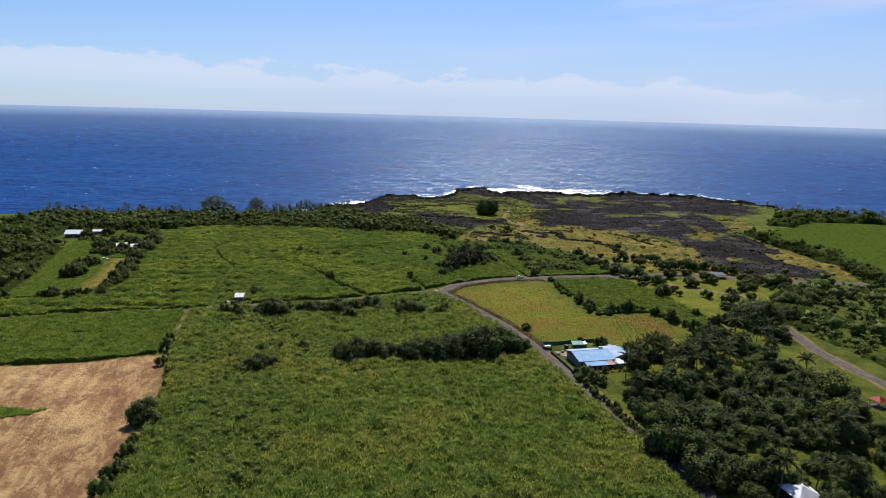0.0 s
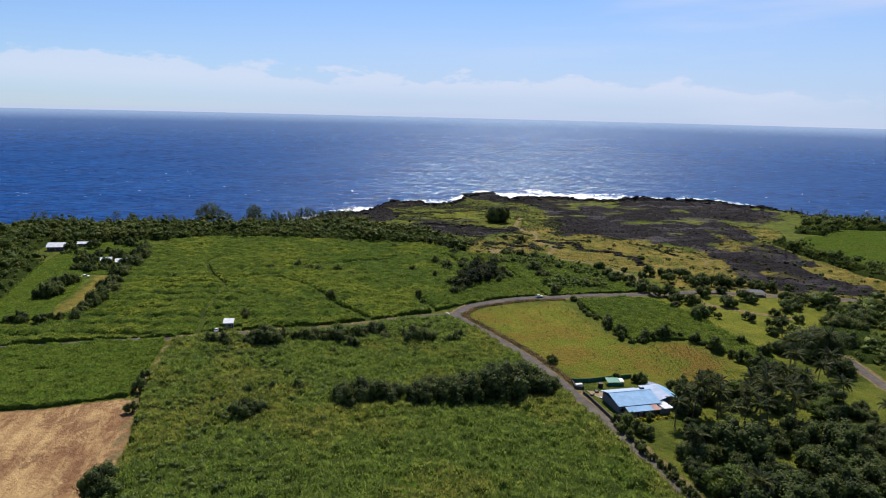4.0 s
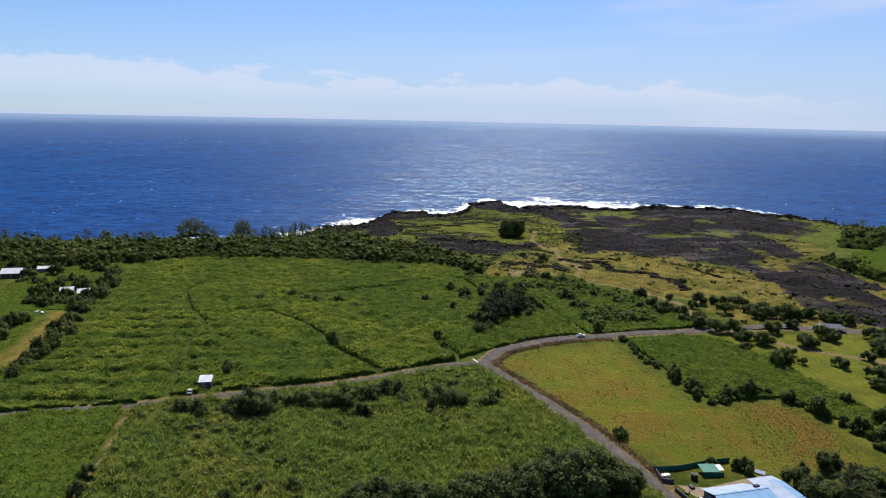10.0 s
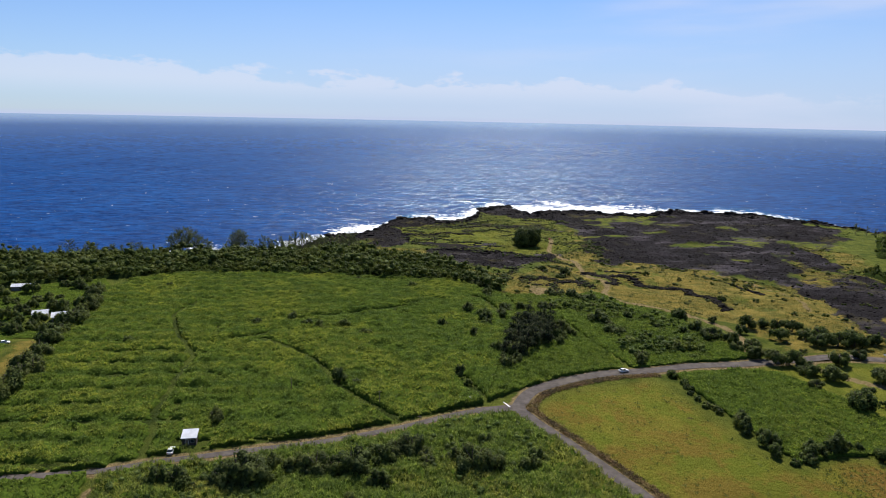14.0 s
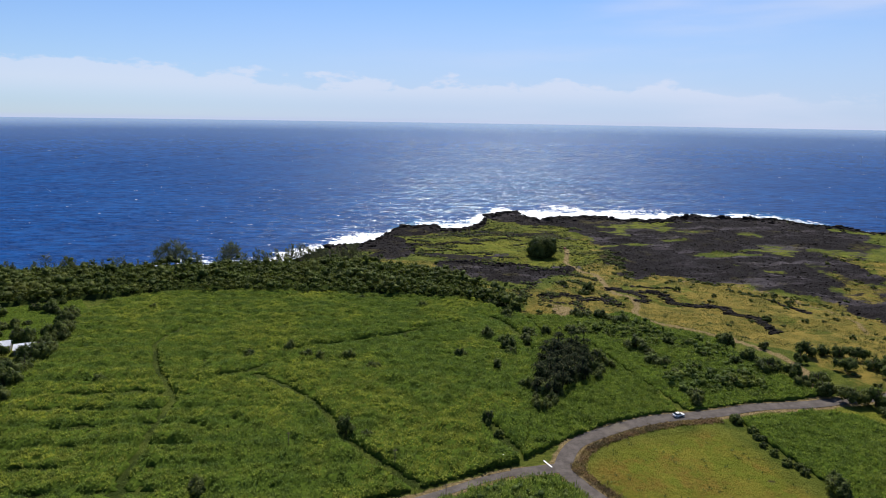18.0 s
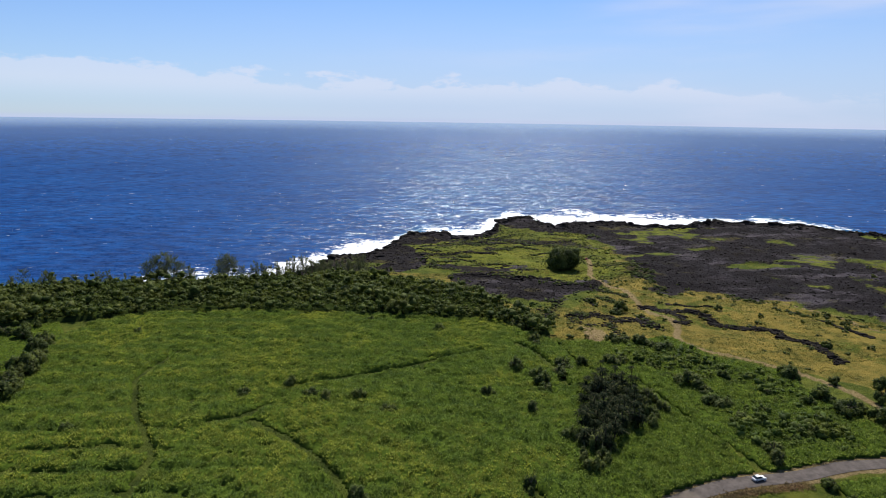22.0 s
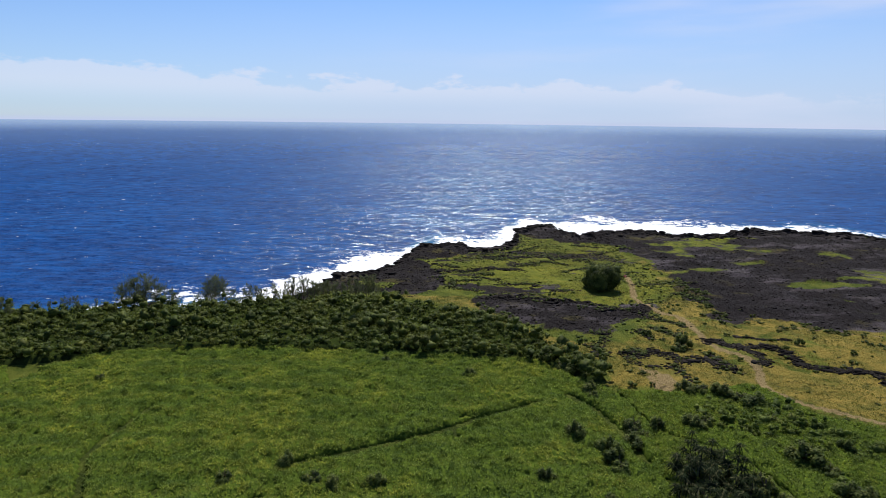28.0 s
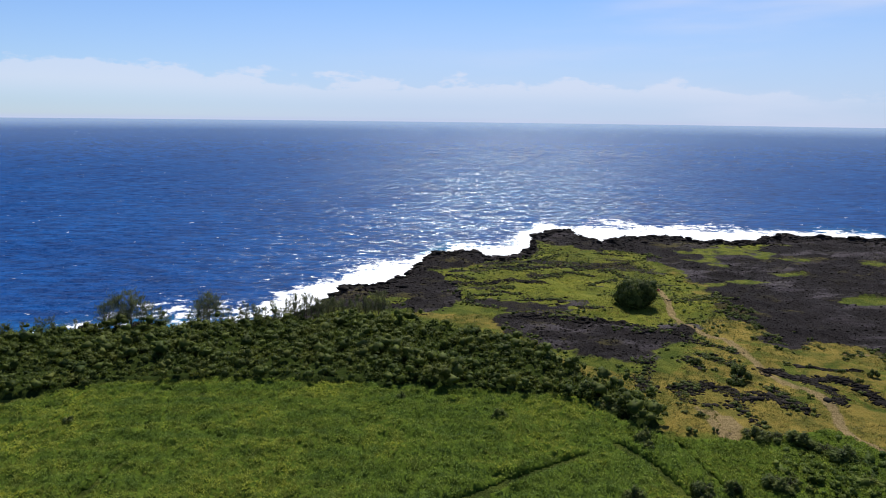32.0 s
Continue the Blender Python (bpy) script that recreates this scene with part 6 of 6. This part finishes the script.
def car(label, x, y, turn, paint, z=None):
    root = thing("car", label, "car", at=(x, y, float(height(x, y)) + 0.16 if z is None else z), turn=turn)
    bm = bmesh.new()
    prof = [(-2.05, 0.35), (-2.08, 0.75), (-1.95, 0.95), (-1.0, 1.02), (0.9, 1.0), (1.85, 0.88), (2.08, 0.7), (2.1, 0.38)]
    rows = [[bm.verts.new((px, s * (0.84 if pz > 0.5 else 0.78), pz)) for px, pz in prof] for s in (-1, 1)]
    for k in range(len(prof)):
        j = (k + 1) % len(prof)
        bm.faces.new([rows[0][k], rows[0][j], rows[1][j], rows[1][k]])
    bm.faces.new(rows[0])
    bm.faces.new(rows[1][::-1])
    bmesh.ops.bevel(bm, geom=bm.edges[:], offset=0.05, segments=2, affect="EDGES")
    body = part("body", bm, paint, root)
    bm = bmesh.new()
    cab = [(-1.75, 0.98, 0.78), (-1.2, 1.44, 0.62), (0.1, 1.46, 0.62), (0.95, 0.99, 0.78)]
    rows = [[bm.verts.new((px, s * w, pz)) for px, pz, w in cab] for s in (-1, 1)]
    for k in range(3):
        bm.faces.new([rows[0][k], rows[0][k + 1], rows[1][k + 1], rows[1][k]])
    bm.faces.new(rows[0])
    bm.faces.new(rows[1][::-1])
    part("cabin_glass", bm, GLASS, root)
    part("roof", block(-1.22, 0.12, -0.62, 0.62, 1.44, 1.50, 0.02), paint, root)
    for px in (-1.3, 1.3):
        for py in (-0.8, 0.8):
            bm = bmesh.new()
            bmesh.ops.create_cone(bm, cap_ends=True, segments=16, radius1=0.31, radius2=0.31, depth=0.2, matrix=pose(px, py, 0.31, 90))
            wheel = part("wheel", bm, TYRE, root)
            bm = bmesh.new()
            bmesh.ops.create_cone(bm, cap_ends=True, segments=12, radius1=0.18, radius2=0.18, depth=0.22, matrix=pose(px, py, 0.31, 90))
            part("rim", bm, WHITE, wheel)
    for py in (-0.55, 0.55):
        part("headlight", block(2.03, 2.11, py - 0.17, py + 0.17, 0.62, 0.75), WHITE, body)
        part("tail_light", block(-2.12, -2.05, py - 0.15, py + 0.15, 0.68, 0.82), RED_ROOF, body)
    return root


blue_house()
field_shed()
pitched("cottage", "small white-roofed cottage behind a hedge", "house", -192.5, 465, 24, 6.5, 6, 2.6, 4.2, WHITE_ROOF, WALL, ((-2, 1.2), (2, 0.9)))
pitched("cottage", "cottage with a green and white striped roof", "house", -180.5, 462, 24, 7.5, 7, 2.7, 4.3, WHITE_ROOF, WALL, ((-2.5, 1.2), (1, 0.9), (3, 1.2)), roof2=GREEN_ROOF)
pitched("farmhouse", "white-roofed farmhouse with an open dark front", "house", -248, 504, 12, 10.5, 9, 3.2, 5.6, WHITE_ROOF, DARK_WALL, ((-3, 1.4), (0, 0.9), (3, 1.4)), 0.8)
pitched("barn", "low white-roofed barn among dark trees", "barn", -236, 519, 12, 10, 5, 2.6, 3.8, WHITE_ROOF, WALL, ((0, 1.4),))
pavilion("picnic_shelter", "long grey-roofed picnic shelter in the park", "shelter", 213.5, 416.5, -4, 13, 5, 2.5, 3.9, GREY_ROOF, 9.0)
pavilion("gazebo", "small red-roofed garden gazebo beside the drive", "gazebo", 190.6, 227.0, 20, 3.4, 3.4, 2.4, 4.0, RED_ROOF)
pavilion("tent", "white peaked party tent among palms", "tent", 129.0, 167.0, 12, 7.0, 7.0, 2.5, 4.3, WHITE_ROOF)
car("small white car driving on the asphalt road", 85.0, 400.2, 14, WHITE)
car("small red car parked beside a dirt track", 112.5, 726.0, 60, plain("red_paint", (0.45, 0.04, 0.03), 0.3), z=float(height(112.5, 726)) + 0.02)
car("white car parked on grass behind a hedge", -184, 424.5, 20, WHITE, z=float(height(-184, 424.5)) + 0.02)
car("pale pickup parked beside the field shed", -73.0, 332.2, 100, WHITE, z=float(height(-73, 332.2)) + 0.06)


# ---- the yard of the blue house ----
def fence(name, label, line, high, mat, post_gap=2.4, thick=0.04, post=True):
    a = smooth_line(line, post_gap)
    root = thing(name, label, "fence", at=(*a[0], 0))
    for p, q in zip(a, a[1:]):
        zp, zq = float(height(*p)), float(height(*q))
        d = (q - p) / np.hypot(*(q - p))
        n = np.array([-d[1], d[0]]) * thick / 2
        bm = bmesh.new()
        lo = [(*(p - n - a[0]), zp - 0.2), (*(p + n - a[0]), zp - 0.2), (*(q + n - a[0]), zq - 0.2), (*(q - n - a[0]), zq - 0.2)]
        vs = [bm.verts.new(k) for k in lo] + [bm.verts.new((k[0], k[1], k[2] + 0.2 + high)) for k in lo]
        for f in ((0, 1, 2, 3), (4, 5, 6, 7), (0, 1, 5, 4), (1, 2, 6, 5), (2, 3, 7, 6), (3, 0, 4, 7)):
            bm.faces.new([vs[i] for i in f])
        part("panel", bm, mat, root)
        if post:
            o = p - a[0]
            part("post", block(o[0] - 0.05, o[0] + 0.05, o[1] - 0.05, o[1] + 0.05, zp - 0.3, zp + high + 0.12), WOOD, root)
    return root


fence("net_fence", "dark green windbreak net along the yard", [(80, 283.3), (87, 284.0), (97, 287.2), (104.6, 288.9)], 1.5, GREEN_NET)
fence("garden_wall", "dark stone wall along the road", [(80.3, 283), (80.4, 277.6), (83.5, 277.3)], 1.2, STONE, 1.8, 0.3, False)
fence("garden_wall", "dark low stone wall beside the road verge", [(82.4, 273.2), (83.6, 269.5), (84.8, 264), (86.6, 255.8), (88.2, 248)], 1.1, STONE, 1.8, 0.3, False)


def yard():
    z = float(height(96, 282)) - 0.03
    root = thing("tarp_shelter", "low green tarpaulin shelter with a white sheet", "shelter", at=(93.2, 280.6, z), turn=4)
    for px in (0.2, 3.2, 6.2):
        for py in (0.1, 3.6):
            part("post", block(px - 0.05, px + 0.05, py - 0.05, py + 0.05, -0.3, 1.5), WOOD, root)
    part("tarp", slab([(0, 3.8, 1.9), (5.0, 3.8, 1.9), (5.0, -0.1, 1.55), (0, -0.1, 1.55)], 0.04), GREEN_PANEL, root)
    part("side_net", block(0.05, 6.3, -0.05, 0.0, 0.0, 1.3), GREEN_NET, root)
    part("sheet", slab([(5.05, 3.3, 1.85), (6.6, 3.3, 1.85), (6.6, 0.6, 1.6), (5.05, 0.6, 1.6)], 0.04), WHITE, root, "white plastic sheet")
    root = thing("water_tank", "black plastic water tank on the yard gravel", "tank", at=(90.2, 279.4, z))
    bm = bmesh.new()
    bmesh.ops.create_cone(bm, cap_ends=True, segments=20, radius1=0.95, radius2=0.9, depth=1.7, matrix=pose(0, 0, 0.85))
    part("barrel", bm, BLACK, root)
    bm = bmesh.new()
    bmesh.ops.create_cone(bm, cap_ends=True, segments=16, radius1=0.3, radius2=0.25, depth=0.14, matrix=pose(0, 0, 1.77))
    part("lid", bm, BLACK, root)
    root = thing("solar_frame", "pale blue tilted panel frame on the grass", "frame", at=(109.5, 283.6, z), turn=-38)
    part("panel", slab([(-3.0, 0.5, 0.9), (3.0, 0.5, 0.9), (3.0, -0.6, 0.35), (-3.0, -0.6, 0.35)], 0.05), PALE_ROOF, root)
    for px in (-2.6, 0, 2.6):
        part("leg", block(px - 0.04, px + 0.04, 0.1, 0.18, -0.1, 0.7), WOOD, root)
    for i, (x, y, w, d, h, mat, lab) in enumerate(((82.2, 280.2, 2.6, 1.2, 0.9, WHITE, "white covered trailer beside the wall"), (85.5, 272.5, 2.2, 1.0, 0.6, WOOD, "stack of weathered timber in the yard"),
                                                   (87.6, 274.8, 1.6, 1.2, 0.7, BLACK, "dark heap of covered junk in the yard"), (88.8, 268.6, 3.2, 0.5, 0.5, WHITE, "long white plank bench in the yard"))):
        r = thing(("trailer", "timber_stack", "junk_heap", "plank_bench")[i], lab, ("trailer", "timber", "heap", "bench")[i], at=(x, y, float(height(x, y)) - 0.03), turn=15 + 40 * i)
        part("body", block(-w / 2, w / 2, -d / 2, d / 2, 0.18, h, 0.05), mat, r)
        part("base", block(-w / 2 + 0.1, w / 2 - 0.1, -d / 2 + 0.05, d / 2 - 0.05, 0, 0.2), BLACK, r)


yard()
YELLOW = leaf_material("yellow_flower", (0.25, 0.20, 0.01), (0.55, 0.42, 0.02), (0.10, 0.13, 0.02), 0.8, 0.3, 0.5)
yellow = broadleaf("flower_bush", "yellow flowering garden bush along the house", "bush", 1.5, 1.4, 6, 60, 0.3, 0.0, YELLOW, "flower bushes")
for x, y in ((95.5, 251.6), (97.6, 252), (103.5, 253.4), (106, 254), (108.2, 254.6)):
    plant(yellow, x, y, rng.uniform(0.7, 1.0), sink=0.05)
away(yellow)
for x, y, s in ((106.8, 284, 1.1), (105.2, 285.5, 0.8), (97.5, 286, 0.8), (93.5, 252, 0.8), (100, 252.5, 0.7), (91, 250, 1.0), (90.5, 246, 1.2), (93, 243, 1.1), (96, 240, 1.0), (76.5, 302, 0.8), (117.5, 277, 1.3), (121, 280, 1.3)):
    plant(bushes[0], x, y, s, sink=0.1)
for m in bushes:
    away(m)


# ---- small things by the road and in the fields ----
def small_things():
    line = ((32.3, 371.2), (34.2, 367.4))
    a, b = (Vector((*p, 0)) for p in line)
    t = (b - a).normalized()
    s = Vector((-t.y, t.x, 0)) * 0.22
    bm = bmesh.new()
    zz = max(float(height(p.x, p.y)) for p in (a, b)) + 0.215
    vs = [bm.verts.new((p.x, p.y, zz + h)) for h in (0, 0.012) for p in (a - s, b - s, b + s, a + s)]
    for f in ((0, 1, 2, 3), (4, 5, 6, 7), (0, 1, 5, 4), (1, 2, 6, 5), (2, 3, 7, 6), (3, 0, 4, 7)):
        bm.faces.new([vs[i] for i in f])
    me = bpy.data.meshes.new("stop_line")
    bmesh.ops.recalc_face_normals(bm, faces=bm.faces)
    bm.to_mesh(me)
    bm.free()
    me.materials.append(WHITE)
    tagged(new("stop_line", me), "white painted stop line on the asphalt", "road marking")
    root = thing("bus_shelter", "small roadside shelter with a white flat roof", "shelter", at=(19.6, 370.4, float(height(19.6, 370.4)) - 0.05), turn=25)
    part("roof", slab([(-0.8, 0.75, 2.25), (0.8, 0.75, 2.25), (0.8, -0.65, 2.12), (-0.8, -0.65, 2.12)], 0.12), WHITE, root)
    part("back_panel", block(-0.75, 0.75, 0.62, 0.7, -0.3, 2.12), DARK_WALL, root)
    for px in (-0.7, 0.7):
        part("post", block(px - 0.05, px + 0.05, -0.6, -0.5, -0.3, 2.04), WOOD, root)
    part("seat", block(-0.7, 0.7, 0.2, 0.6, 0.42, 0.48), WOOD, root)
    for x, y, h in ((-46.5, 377.3, 6.0), (-12.9, 367.8, 6.0), (28.5, 505, 3.0), (2, 352, 4.5)):
        r = thing("utility_pole", "thin weathered wooden pole in the cane", "pole", "field poles", at=(x, y, float(height(x, y)) - 0.3))
        v, f = tube([(0, 0, 0), (0.02, 0, h / 2), (0, 0, h)], [0.13, 0.11, 0.09], 8)
        part("shaft", make_mesh("shaft", v, [f]), WOOD, r)
        part("crossarm", block(-0.6, 0.6, -0.05, 0.05, h - 0.5, h - 0.38), WOOD, r)
    zone = [(84, 276), (92, 275), (104, 279.5), (112, 282), (110, 276), (92, 271.5), (87, 270)]
    bm = bmesh.new()
    bm.faces.new([bm.verts.new((x, y, float(height(x, y)) + 0.06)) for x, y in zone])
    me = bpy.data.meshes.new("yard_gravel")
    bm.to_mesh(me)
    bm.free()
    me.materials.append(plain("gravel", (0.27, 0.20, 0.12), 0.95, vary=0.35, scale=1.2))
    tagged(new("yard_gravel", me), "bare gravel and dirt in front of the house", "gravel", kind="structure")


small_things()
